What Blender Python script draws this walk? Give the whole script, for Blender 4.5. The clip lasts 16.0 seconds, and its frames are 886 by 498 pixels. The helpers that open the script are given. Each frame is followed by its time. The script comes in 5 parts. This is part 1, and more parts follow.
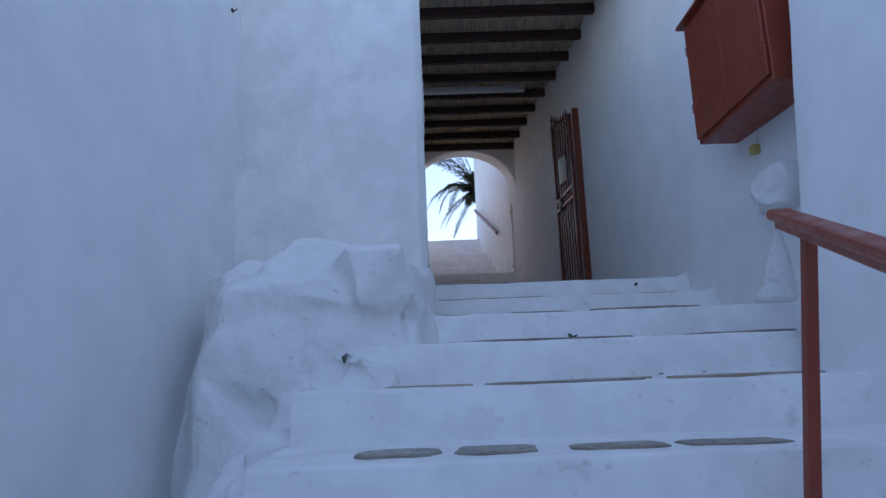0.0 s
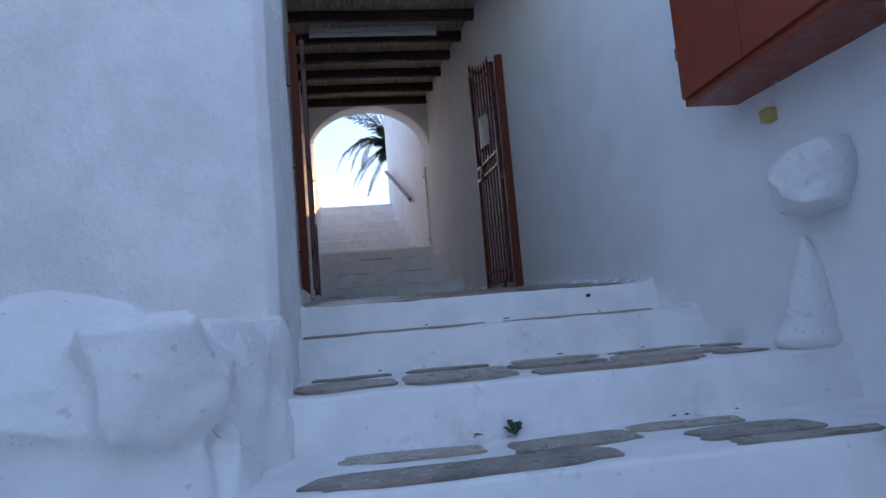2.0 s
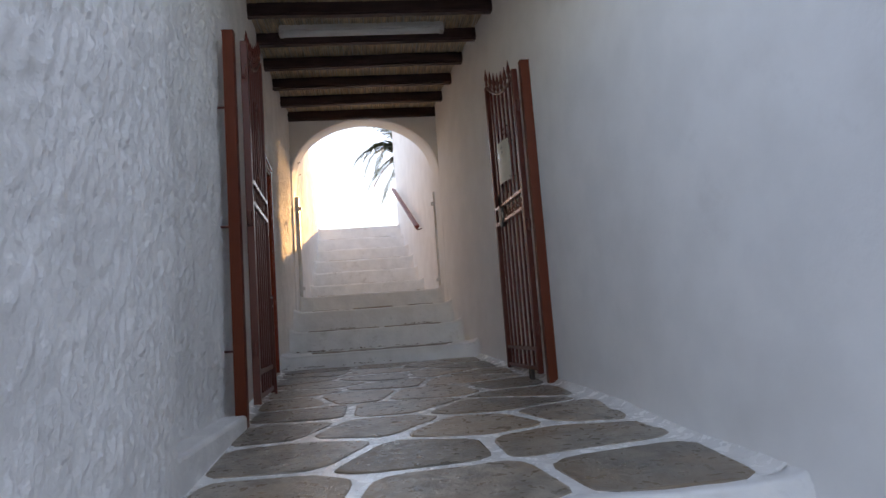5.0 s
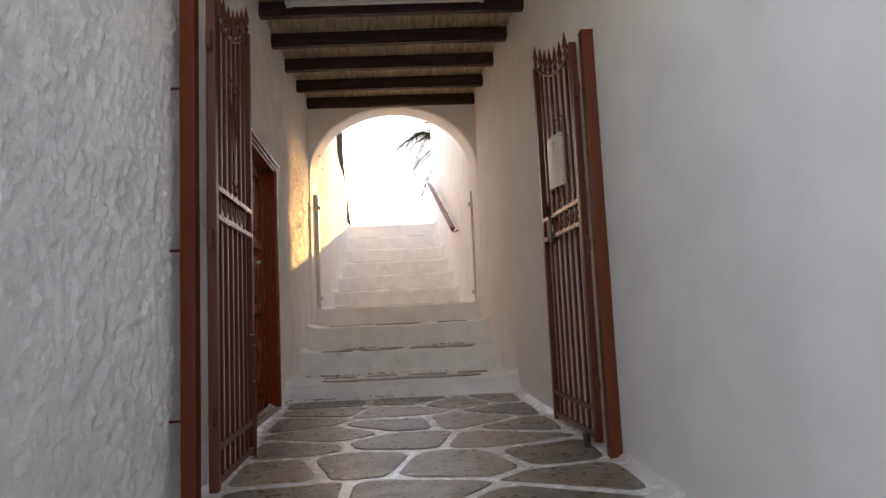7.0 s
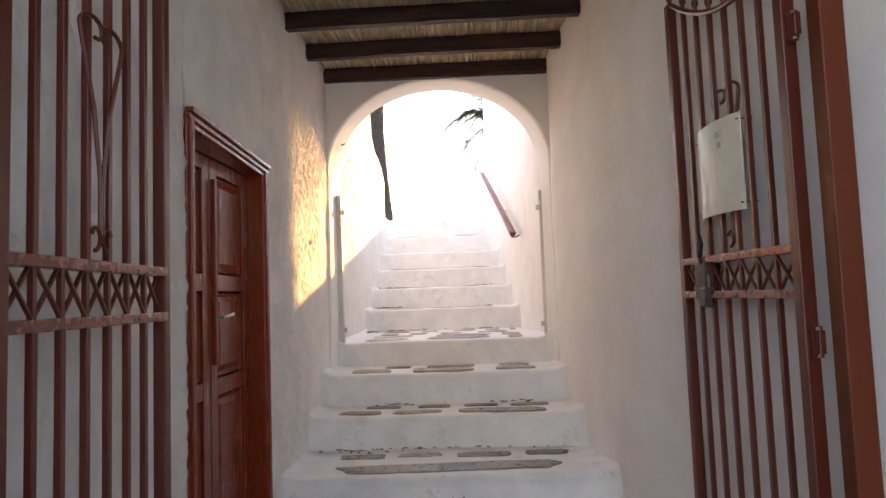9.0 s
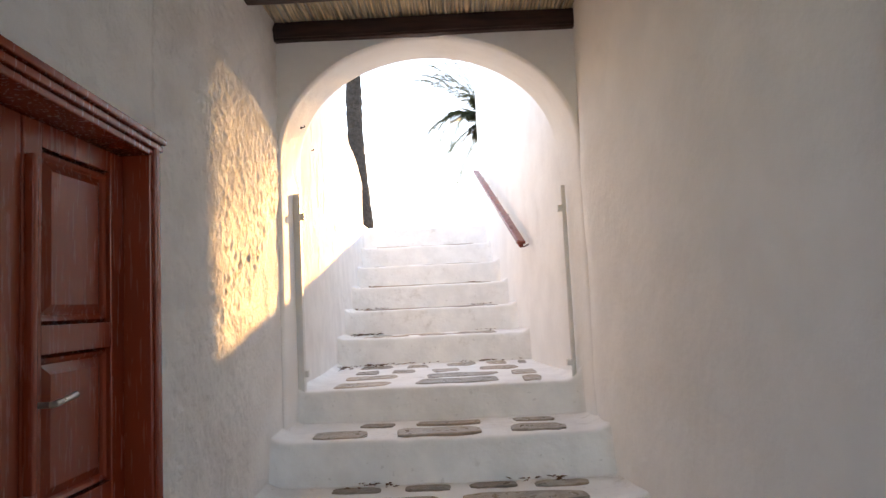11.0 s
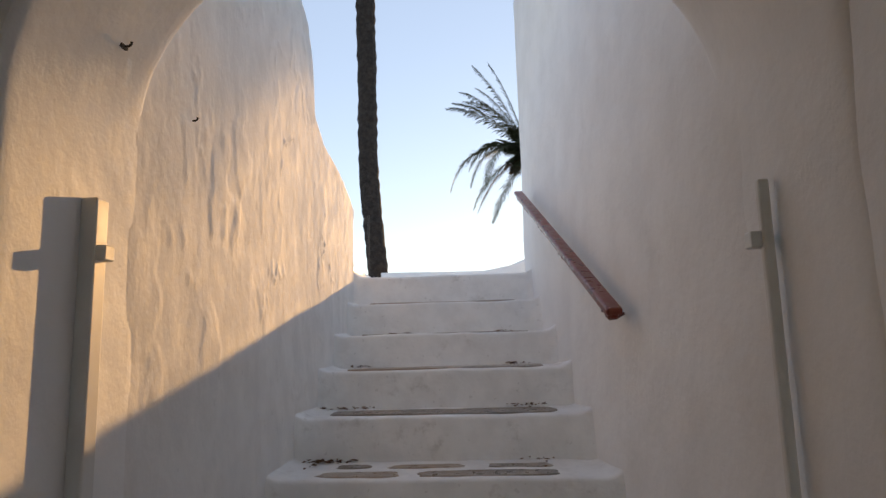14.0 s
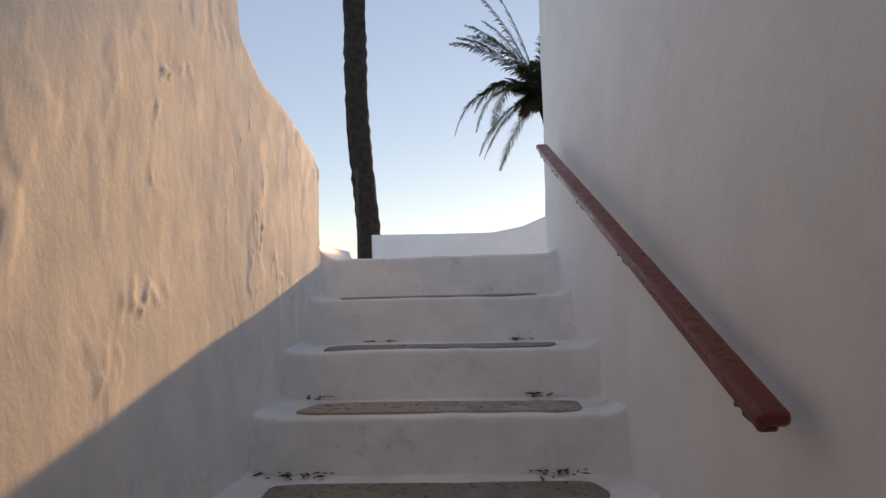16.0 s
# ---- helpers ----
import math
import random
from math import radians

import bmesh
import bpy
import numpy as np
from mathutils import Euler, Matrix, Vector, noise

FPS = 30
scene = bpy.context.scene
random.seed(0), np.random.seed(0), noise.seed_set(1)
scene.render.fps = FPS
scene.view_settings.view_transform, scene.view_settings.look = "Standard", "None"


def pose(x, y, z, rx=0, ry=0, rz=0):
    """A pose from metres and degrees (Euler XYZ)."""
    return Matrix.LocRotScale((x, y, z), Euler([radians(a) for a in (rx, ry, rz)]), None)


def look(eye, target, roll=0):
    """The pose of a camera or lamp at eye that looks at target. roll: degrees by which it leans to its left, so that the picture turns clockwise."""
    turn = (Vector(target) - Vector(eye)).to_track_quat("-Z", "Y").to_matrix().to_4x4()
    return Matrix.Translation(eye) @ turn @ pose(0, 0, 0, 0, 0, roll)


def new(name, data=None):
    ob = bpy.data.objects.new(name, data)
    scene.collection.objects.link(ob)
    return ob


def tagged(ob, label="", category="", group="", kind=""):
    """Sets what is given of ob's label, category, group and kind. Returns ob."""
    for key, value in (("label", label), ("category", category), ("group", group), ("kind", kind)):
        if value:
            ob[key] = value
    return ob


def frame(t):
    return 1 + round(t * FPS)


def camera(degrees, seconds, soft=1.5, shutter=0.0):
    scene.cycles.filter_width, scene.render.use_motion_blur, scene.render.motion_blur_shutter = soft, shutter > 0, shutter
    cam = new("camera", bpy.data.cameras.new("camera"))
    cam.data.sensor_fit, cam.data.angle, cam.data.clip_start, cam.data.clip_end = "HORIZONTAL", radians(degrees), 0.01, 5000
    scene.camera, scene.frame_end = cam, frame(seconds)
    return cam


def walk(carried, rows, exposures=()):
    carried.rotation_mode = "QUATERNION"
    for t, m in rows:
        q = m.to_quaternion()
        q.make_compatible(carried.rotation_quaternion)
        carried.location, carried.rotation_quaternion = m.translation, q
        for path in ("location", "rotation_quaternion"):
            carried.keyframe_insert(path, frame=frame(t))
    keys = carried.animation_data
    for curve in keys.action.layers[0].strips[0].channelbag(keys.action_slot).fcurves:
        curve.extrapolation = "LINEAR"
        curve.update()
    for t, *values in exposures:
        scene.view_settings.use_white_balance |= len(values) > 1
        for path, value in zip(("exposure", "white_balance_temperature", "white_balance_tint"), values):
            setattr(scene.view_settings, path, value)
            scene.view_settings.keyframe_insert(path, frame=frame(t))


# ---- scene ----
cam = camera(69.3, 16.0)
PATH = [
    (0, (0.599, -1.739, 1.439), (0.623, 0.222, 1.834), -2.2),
    (0.5, (0.602, -1.316, 1.68), (0.683, 0.658, 1.992), -2.9),
    (1, (0.648, -0.962, 1.753), (0.789, 1.016, 2.013), -3.6),
    (1.5, (0.772, -0.605, 1.883), (0.966, 1.37, 2.13), -4.4),
    (2, (0.865, -0.273, 2.048), (1.131, 1.695, 2.28), -4.8),
    (2.5, (0.952, 0.039, 2.15), (1.249, 2.005, 2.37), -4.7),
    (3, (1.063, 0.323, 2.283), (1.347, 2.288, 2.519), -4.2),
    (3.5, (1.161, 0.601, 2.488), (1.426, 2.57, 2.714), -4.8),
    (4, (1.196, 0.895, 2.587), (1.433, 2.868, 2.818), -4.7),
    (6.5, (1.412, 2.139, 3.159), (1.539, 4.123, 3.384), -3.3),
    (7, (1.454, 2.465, 3.177), (1.521, 4.453, 3.384), -2.6),
    (7.5, (1.479, 2.902, 3.317), (1.473, 4.893, 3.508), -2.5),
    (8, (1.464, 3.29, 3.401), (1.406, 5.282, 3.564), -2.2),
    (8.5, (1.453, 3.786, 3.584), (1.362, 5.778, 3.73), -2.0),
    (11, (1.301, 5.674, 3.886), (1.268, 7.667, 4.053), -2.7),
    (11.5, (1.352, 6.095, 3.955), (1.328, 8.086, 4.147), -2.6),
    (12, (1.321, 6.564, 4.027), (1.309, 8.553, 4.24), -2.5),
    (12.5, (1.394, 7.007, 4.066), (1.372, 8.991, 4.317), -2.1),
    (13, (1.425, 7.444, 4.128), (1.374, 9.423, 4.409), -1.7),
    (13.5, (1.373, 7.934, 4.19), (1.285, 9.907, 4.501), -1.4),
    (14, (1.345, 8.373, 4.24), (1.207, 10.345, 4.544), -1.5),
    (14.5, (1.383, 8.77, 4.362), (1.199, 10.743, 4.637), -1.7),
    (15, (1.379, 9.147, 4.46), (1.174, 11.123, 4.692), -1.4),
    (15.5, (1.338, 9.456, 4.572), (1.144, 11.44, 4.74), -1.4),
    (16, (1.313, 9.831, 4.674), (1.152, 11.821, 4.802), -1.5),
]
EXPOSURES = [(0.0, 1.2, 5900, 19), (2.0, 1.38, 6000, 19), (4.0, 1.75, 6500, 19), (6.5, 2.33, 9800, 23), (7.5, 2.58, 9400, 23), (8.5, 2.98, 8900, 24), (11.0, 2.9, 8100, 18), (12.5, 1.85, 7300, 15), (13.5, 1.22, 7500, 16), (14.5, 0.88, 7700, 17), (15.0, 0.74, 7700, 18), (16.0, 0.56, 7600, 19)]
walk(cam, [(t, look(eye, target, roll)) for t, eye, target, roll in PATH], EXPOSURES)

# ---- light ----
SUN_AZ, SUN_EL = 13.8, 11.8
world = bpy.data.worlds.new("world")
scene.world = world
world.use_nodes = True
wn = world.node_tree
sky = wn.nodes.new("ShaderNodeTexSky")
sky.sky_type = "NISHITA"
sky.sun_disc = False
sky.sun_elevation = radians(SUN_EL)
sky.sun_rotation = radians(SUN_AZ)
sky.air_density, sky.dust_density, sky.ozone_density = 1.0, 0.05, 1.0
bg = wn.nodes["Background"]
bg.inputs["Strength"].default_value = 0.15
sky_fill = wn.nodes.new("ShaderNodeMix")  # even pale blue fill mixed into the sky, brightening the shaded walls
sky_fill.data_type = "RGBA"
sky_fill.inputs["Factor"].default_value = 0.55
sky_fill.inputs["B"].default_value = (1.5, 2.05, 3.1, 1)
wn.links.new(sky.outputs["Color"], sky_fill.inputs["A"])
wn.links.new(sky_fill.outputs["Result"], bg.inputs["Color"])
sun_data = bpy.data.lights.new("sun", "SUN")
sun_data.energy, sun_data.angle, sun_data.color = 2.25, radians(0.7), (1.0, 0.62, 0.27)
sun = new("sun", sun_data)
SUN_DIR = Vector((math.sin(radians(SUN_AZ)) * math.cos(radians(SUN_EL)), math.cos(radians(SUN_AZ)) * math.cos(radians(SUN_EL)), math.sin(radians(SUN_EL))))
sun.matrix_world = look((6, 30, 14), Vector((6, 30, 14)) - SUN_DIR)


# ---- materials ----
def material(name, base, rough=0.8, metal=0.0, var=0.12, scale=6.0, tint=None, bump=0.2, bump_scale=40.0, bump_dist=0.01, stain=0.0, stain_scale=1.5, stain_col=(0.25, 0.23, 0.2), per_object=0.0, stretch=(1, 1, 1), spec=0.4, specks=0.0):
    """Base colour with fine grain, broad variation, stains with their own outline, and relief."""
    m = bpy.data.materials.new(name)
    m.use_nodes = True
    nt = m.node_tree
    nd, ln = nt.nodes, nt.links
    b = nd["Principled BSDF"]
    b.inputs["Roughness"].default_value = rough
    b.inputs["Metallic"].default_value = metal
    b.inputs["Specular IOR Level"].default_value = spec
    co = nd.new("ShaderNodeTexCoord")
    mp = nd.new("ShaderNodeMapping")
    mp.inputs["Scale"].default_value = stretch
    ln.new(co.outputs["Object"], mp.inputs["Vector"])

    def tex(s, detail=4.0, r=0.55):
        t = nd.new("ShaderNodeTexNoise")
        t.inputs["Scale"].default_value = s
        t.inputs["Detail"].default_value = detail
        t.inputs["Roughness"].default_value = r
        ln.new(mp.outputs["Vector"], t.inputs["Vector"])
        return t.outputs["Fac"]

    def mix(fac, a, c):
        x = nd.new("ShaderNodeMix")
        x.data_type = "RGBA"
        if isinstance(fac, float):
            x.inputs["Factor"].default_value = fac
        else:
            ln.new(fac, x.inputs["Factor"])
        for sock, v in ((x.inputs["A"], a), (x.inputs["B"], c)):
            if isinstance(v, tuple):
                sock.default_value = (*v, 1)
            else:
                ln.new(v, sock)
        return x.outputs["Result"]

    def ramp(v, lo, hi, o0=0.0, o1=1.0):
        r = nd.new("ShaderNodeMapRange")
        r.interpolation_type = "SMOOTHSTEP"
        for k, val in zip(("From Min", "From Max", "To Min", "To Max"), (lo, hi, o0, o1)):
            r.inputs[k].default_value = val
        ln.new(v, r.inputs["Value"])
        return r.outputs["Result"]

    dark = tuple(c * (1 - 2 * var) for c in base)
    light = tuple(min(1, c * (1 + var)) for c in base)
    col = mix(ramp(tex(scale), 0.3, 0.7), dark, light)
    if tint:
        col = mix(ramp(tex(scale * 0.23, 3), 0.4, 0.65, 0, 0.8), col, tint)
    if stain:
        col = mix(ramp(tex(stain_scale, 6, 0.7), 0.58, 0.72, 0, stain), col, stain_col)
    if specks:
        col = mix(ramp(tex(26.0, 2, 0.4), 0.70, 0.74, 0, specks), col, (0.30, 0.28, 0.26))
    if per_object:
        oi = nd.new("ShaderNodeObjectInfo")
        hs = nd.new("ShaderNodeHueSaturation")
        ln.new(ramp(oi.outputs["Random"], 0, 1, 1 - per_object, 1 + per_object), hs.inputs["Value"])
        ln.new(col, hs.inputs["Color"])
        col = hs.outputs["Color"]
    ln.new(col, b.inputs["Base Color"])
    rr = ramp(tex(scale * 2.1), 0.3, 0.7, max(0.05, rough - (0.12 if bump else 0.02)), min(1, rough + (0.08 if bump else 0.02)))
    ln.new(rr, b.inputs["Roughness"])
    if bump:
        add = nd.new("ShaderNodeMath")
        add.operation = "ADD"
        ln.new(tex(bump_scale, 6, 0.6), add.inputs[0])
        ln.new(tex(bump_scale * 0.2, 3), add.inputs[1])
        bp = nd.new("ShaderNodeBump")
        bp.inputs["Strength"].default_value = bump
        bp.inputs["Distance"].default_value = bump_dist
        ln.new(add.outputs[0], bp.inputs["Height"])
        ln.new(bp.outputs["Normal"], b.inputs["Normal"])
    return m


WASH = material("whitewash", (0.87, 0.87, 0.86), 0.8, var=0.022, scale=3.0, bump=0.35, bump_scale=14, bump_dist=0.012, stain=0.18, stain_scale=2.2, stain_col=(0.66, 0.64, 0.61))
WASH_STEP = material("whitewashed_step", (0.82, 0.82, 0.81), 0.5, var=0.04, scale=5.0, bump=0.6, bump_scale=22, bump_dist=0.008, stain=0.6, stain_scale=3.6, stain_col=(0.50, 0.48, 0.45), specks=0.22)
FLOOR_PAINT = material("glossy_limewash_joint", (0.84, 0.84, 0.82), 0.25, var=0.05, scale=7.0, bump=0.3, bump_scale=28, bump_dist=0.008, stain=0.35, stain_scale=5, stain_col=(0.5, 0.48, 0.44), spec=1.0)
STUCCO = material("rough_stucco", (0.85, 0.84, 0.82), 0.88, var=0.04, scale=4.0, bump=0.65, bump_scale=38, bump_dist=0.014, stain=0.2, stain_scale=1.6, stain_col=(0.6, 0.57, 0.53))
ROCK_WASH = material("whitewashed_rock", (0.83, 0.83, 0.82), 0.8, var=0.03, scale=4.0, bump=0.7, bump_scale=11, bump_dist=0.03, stain=0.35, stain_scale=3.0, stain_col=(0.58, 0.56, 0.54), specks=0.25)
OLD_WASH = material("weathered_whitewash", (0.82, 0.81, 0.79), 0.88, var=0.035, scale=5.0, bump=0.4, bump_scale=9, bump_dist=0.015, stain=0.25, stain_scale=2.6, stain_col=(0.62, 0.58, 0.53), stretch=(1, 1, 0.7), specks=0.12)
STONE = material("slate_stone", (0.29, 0.253, 0.208), 0.36, var=0.20, scale=9.0, tint=(0.30, 0.22, 0.15), bump=0.5, bump_scale=30, bump_dist=0.01, stain=0.25, stain_scale=6, stain_col=(0.33, 0.32, 0.30), per_object=0.28)
RED = material("oxide_red_paint", (0.26, 0.050, 0.024), 0.42, var=0.04, scale=8.0, bump=0.08, bump_scale=60, bump_dist=0.004, stain=0.15, stain_scale=5, stain_col=(0.20, 0.05, 0.03))
POST_RED = material("dark_red_post_paint", (0.135, 0.026, 0.009), 0.45, var=0.04, scale=5.0, bump=0.06, bump_scale=40, bump_dist=0.003, spec=0.25)
RAIL_RED = material("dark_red_rail_paint", (0.19, 0.035, 0.021), 0.36, var=0.05, scale=9.0, bump=0.05, bump_scale=50, bump_dist=0.003)
RED_METAL = material("red_brown_enamel", (0.10, 0.016, 0.008), 0.38, var=0.03, scale=4.0, bump=0, spec=0.5)
DOOR_WOOD = material("varnished_red_wood", (0.25, 0.036, 0.012), 0.26, var=0.02, scale=7.0, bump=0, bump_scale=50, bump_dist=0.003, stretch=(6, 6, 0.5))
BEAM_WOOD = material("dark_stained_beam", (0.060, 0.030, 0.026), 0.62, var=0.2, scale=9.0, bump=0.3, bump_scale=35, bump_dist=0.006, stretch=(0.4, 3, 3))
REED = material("dry_reed", (0.72, 0.60, 0.43), 0.75, var=0.2, scale=30.0, bump=0.2, bump_scale=60, bump_dist=0.003, stretch=(1, 0.15, 1))
WHITE_METAL = material("white_painted_metal", (0.70, 0.69, 0.66), 0.5, var=0.04, scale=6.0, bump=0.1, bump_scale=40, bump_dist=0.003, stain=0.2, stain_scale=4, stain_col=(0.5, 0.46, 0.4))
# Paler than the leaf enamel; the rails' glints are partly in this base colour.
RAIL_METAL = material("glossy_red_metal", (0.22, 0.10, 0.085), 0.3, metal=0.6, var=0.1, scale=14.0, bump=0.05, bump_scale=60)
STEEL = material("worn_steel", (0.42, 0.40, 0.37), 0.38, metal=0.9, var=0.12, scale=20.0, bump=0.05, bump_scale=60)
IRON = material("dark_iron", (0.06, 0.05, 0.045), 0.5, metal=0.6, var=0.2, scale=20.0, bump=0.1, bump_scale=60)
PLATE = material("aged_sign_plate", (0.74, 0.70, 0.58), 0.45, var=0.07, scale=5.0, bump=0.05, bump_scale=30, stain=0.3, stain_scale=6, stain_col=(0.45, 0.40, 0.30))
PLATE_MARK = material("faded_grey_print", (0.42, 0.40, 0.35), 0.6, var=0.1, scale=20)
YELLOW = material("yellowed_plastic", (0.55, 0.42, 0.14), 0.5, var=0.08, scale=15, bump=0)
TUBE = material("lamp_diffuser_plastic", (0.75, 0.74, 0.70), 0.4, var=0.03, scale=6, bump=0)
BARK = material("palm_bark", (0.034, 0.028, 0.024), 0.9, var=0.25, scale=12, bump=0.8, bump_scale=25, bump_dist=0.03)
FROND = material("palm_leaf", (0.045, 0.06, 0.03), 0.6, var=0.2, scale=8, bump=0)
FROND_DRY = material("dry_palm_leaf", (0.10, 0.058, 0.03), 0.75, var=0.2, scale=8, bump=0)
LEAF = material("green_weed_leaf", (0.03, 0.07, 0.035), 0.5, var=0.2, scale=40, bump=0)
DRY_LEAF = material("dry_brown_leaf", (0.16, 0.075, 0.03), 0.75, var=0.3, scale=60, bump=0)
GROUND = material("dusty_ground", (0.36, 0.34, 0.31), 0.9, var=0.12, scale=2.0, bump=0.4, bump_scale=20, stain=0.3, stain_scale=0.7, stain_col=(0.22, 0.20, 0.17))
ROOF = material("roof_plaster", (0.72, 0.71, 0.69), 0.9, var=0.05, scale=3.0, bump=0.3, bump_scale=20)


# ---- mesh helpers ----
def mesh_ob(name, verts, faces, mat, parent=None, label="", smooth=True):
    me = bpy.data.meshes.new(name)
    me.from_pydata([tuple(map(float, v)) for v in verts], [], [tuple(map(int, f)) for f in faces])
    me.materials.append(mat)
    if smooth:
        me.polygons.foreach_set("use_smooth", [True] * len(me.polygons))
    me.update()
    ob = new(name, me)
    if parent:
        ob.parent = parent
    if label:
        ob["label"] = label
    return ob


def part(name, bm, mat, parent=None, label="", smooth=False):
    me = bpy.data.meshes.new(name)
    bmesh.ops.recalc_face_normals(bm, faces=bm.faces)
    bm.to_mesh(me)
    bm.free()
    me.materials.append(mat)
    if smooth:
        me.polygons.foreach_set("use_smooth", [True] * len(me.polygons))
    ob = new(name, me)
    if parent:
        ob.parent = parent
    if label:
        ob["label"] = label
    return ob


def empty(name, label, category, group="", at=(0, 0, 0), kind=""):
    ob = new(name)
    ob.location = at
    ob.empty_display_size = 0.1
    return tagged(ob, label, category, group, kind)


def box(bm, lo, hi, bevel=0.0, m=None):
    lo, hi = Vector(lo), Vector(hi)
    r = bmesh.ops.create_cube(bm, size=1.0, matrix=Matrix.Translation((lo + hi) / 2) @ Matrix.Diagonal((*(hi - lo), 1)))
    vs = r["verts"]
    if bevel:
        es = list({e for v in vs for e in v.link_edges})
        out = bmesh.ops.bevel(bm, geom=es, offset=bevel, segments=2, affect="EDGES", profile=0.5)
        vs = list({v for f in out["faces"] for v in f.verts} | {v for v in vs if v.is_valid})
        seen, todo = set(vs), list(vs)
        while todo:
            for e in todo.pop().link_edges:
                for v in e.verts:
                    if v not in seen:
                        seen.add(v)
                        todo.append(v)
        vs = list(seen)
    if m is not None:
        bmesh.ops.transform(bm, matrix=m, verts=vs)
    return vs


def tube(bm, pts, r, sides=8, cap=True):
    """A round bar along pts; r may be one radius or one per point."""
    pts = [Vector(p) for p in pts]
    rs = r if isinstance(r, (list, tuple)) else [r] * len(pts)
    rings = []
    prev = None
    for i, p in enumerate(pts):
        d = (pts[min(i + 1, len(pts) - 1)] - pts[max(i - 1, 0)]).normalized()
        if prev is None:
            a = d.cross(Vector((0, 0, 1)))
            if a.length < 0.05:
                a = d.cross(Vector((0, 1, 0)))
        else:
            a = prev - d * prev.dot(d)
        a.normalize()
        prev = a
        b = d.cross(a)
        rings.append([bm.verts.new(p + (a * math.cos(2 * math.pi * k / sides) + b * math.sin(2 * math.pi * k / sides)) * rs[i]) for k in range(sides)])
    for q, w in zip(rings, rings[1:]):
        for k in range(sides):
            bm.faces.new((q[k], q[(k + 1) % sides], w[(k + 1) % sides], w[k]))
    if cap:
        bm.faces.new(rings[0][::-1])
        bm.faces.new(rings[-1])
    return [v for g in rings for v in g]


def bar(bm, a, b, w, h, up=(0, 0, 1), bevel=0.0):
    """A square bar from a to b, w wide and h high."""
    a, b, up = Vector(a), Vector(b), Vector(up)
    d = (b - a).normalized()
    x = d.cross(up).normalized()
    z = x.cross(d)
    m = Matrix((x, d, z)).transposed().to_4x4()
    m.translation = (a + b) / 2
    return box(bm, (-w / 2, -(b - a).length / 2, -h / 2), (w / 2, (b - a).length / 2, h / 2), bevel, m)


def lerp(table, x):
    return float(np.interp(x, [p[0] for p in table], [p[1] for p in table]))


def nz(x, y, z, s, seed=0.0):
    return noise.noise(Vector((x * s + seed * 7.3, y * s - seed * 3.1, z * s + seed * 1.7)))


def lumps(x, y, z, seed=0.0):
    """Hand-trowelled unevenness, about a centimetre."""
    return 0.010 * nz(x, y, z, 1.3, seed) + 0.005 * nz(x, y, z, 4.1, seed + 3)


def stucco(x, y, z, seed=0.0):
    """Thrown plaster: short ridges that run mostly upright."""
    a = noise.noise(Vector((x * 46 + seed, y * 46, z * 27)))
    b = noise.noise(Vector((x * 19, y * 19 + seed, z * 15)))
    return 0.011 * max(-0.15, a) + 0.004 * b + 0.010 * nz(x, y, z, 1.4, seed)


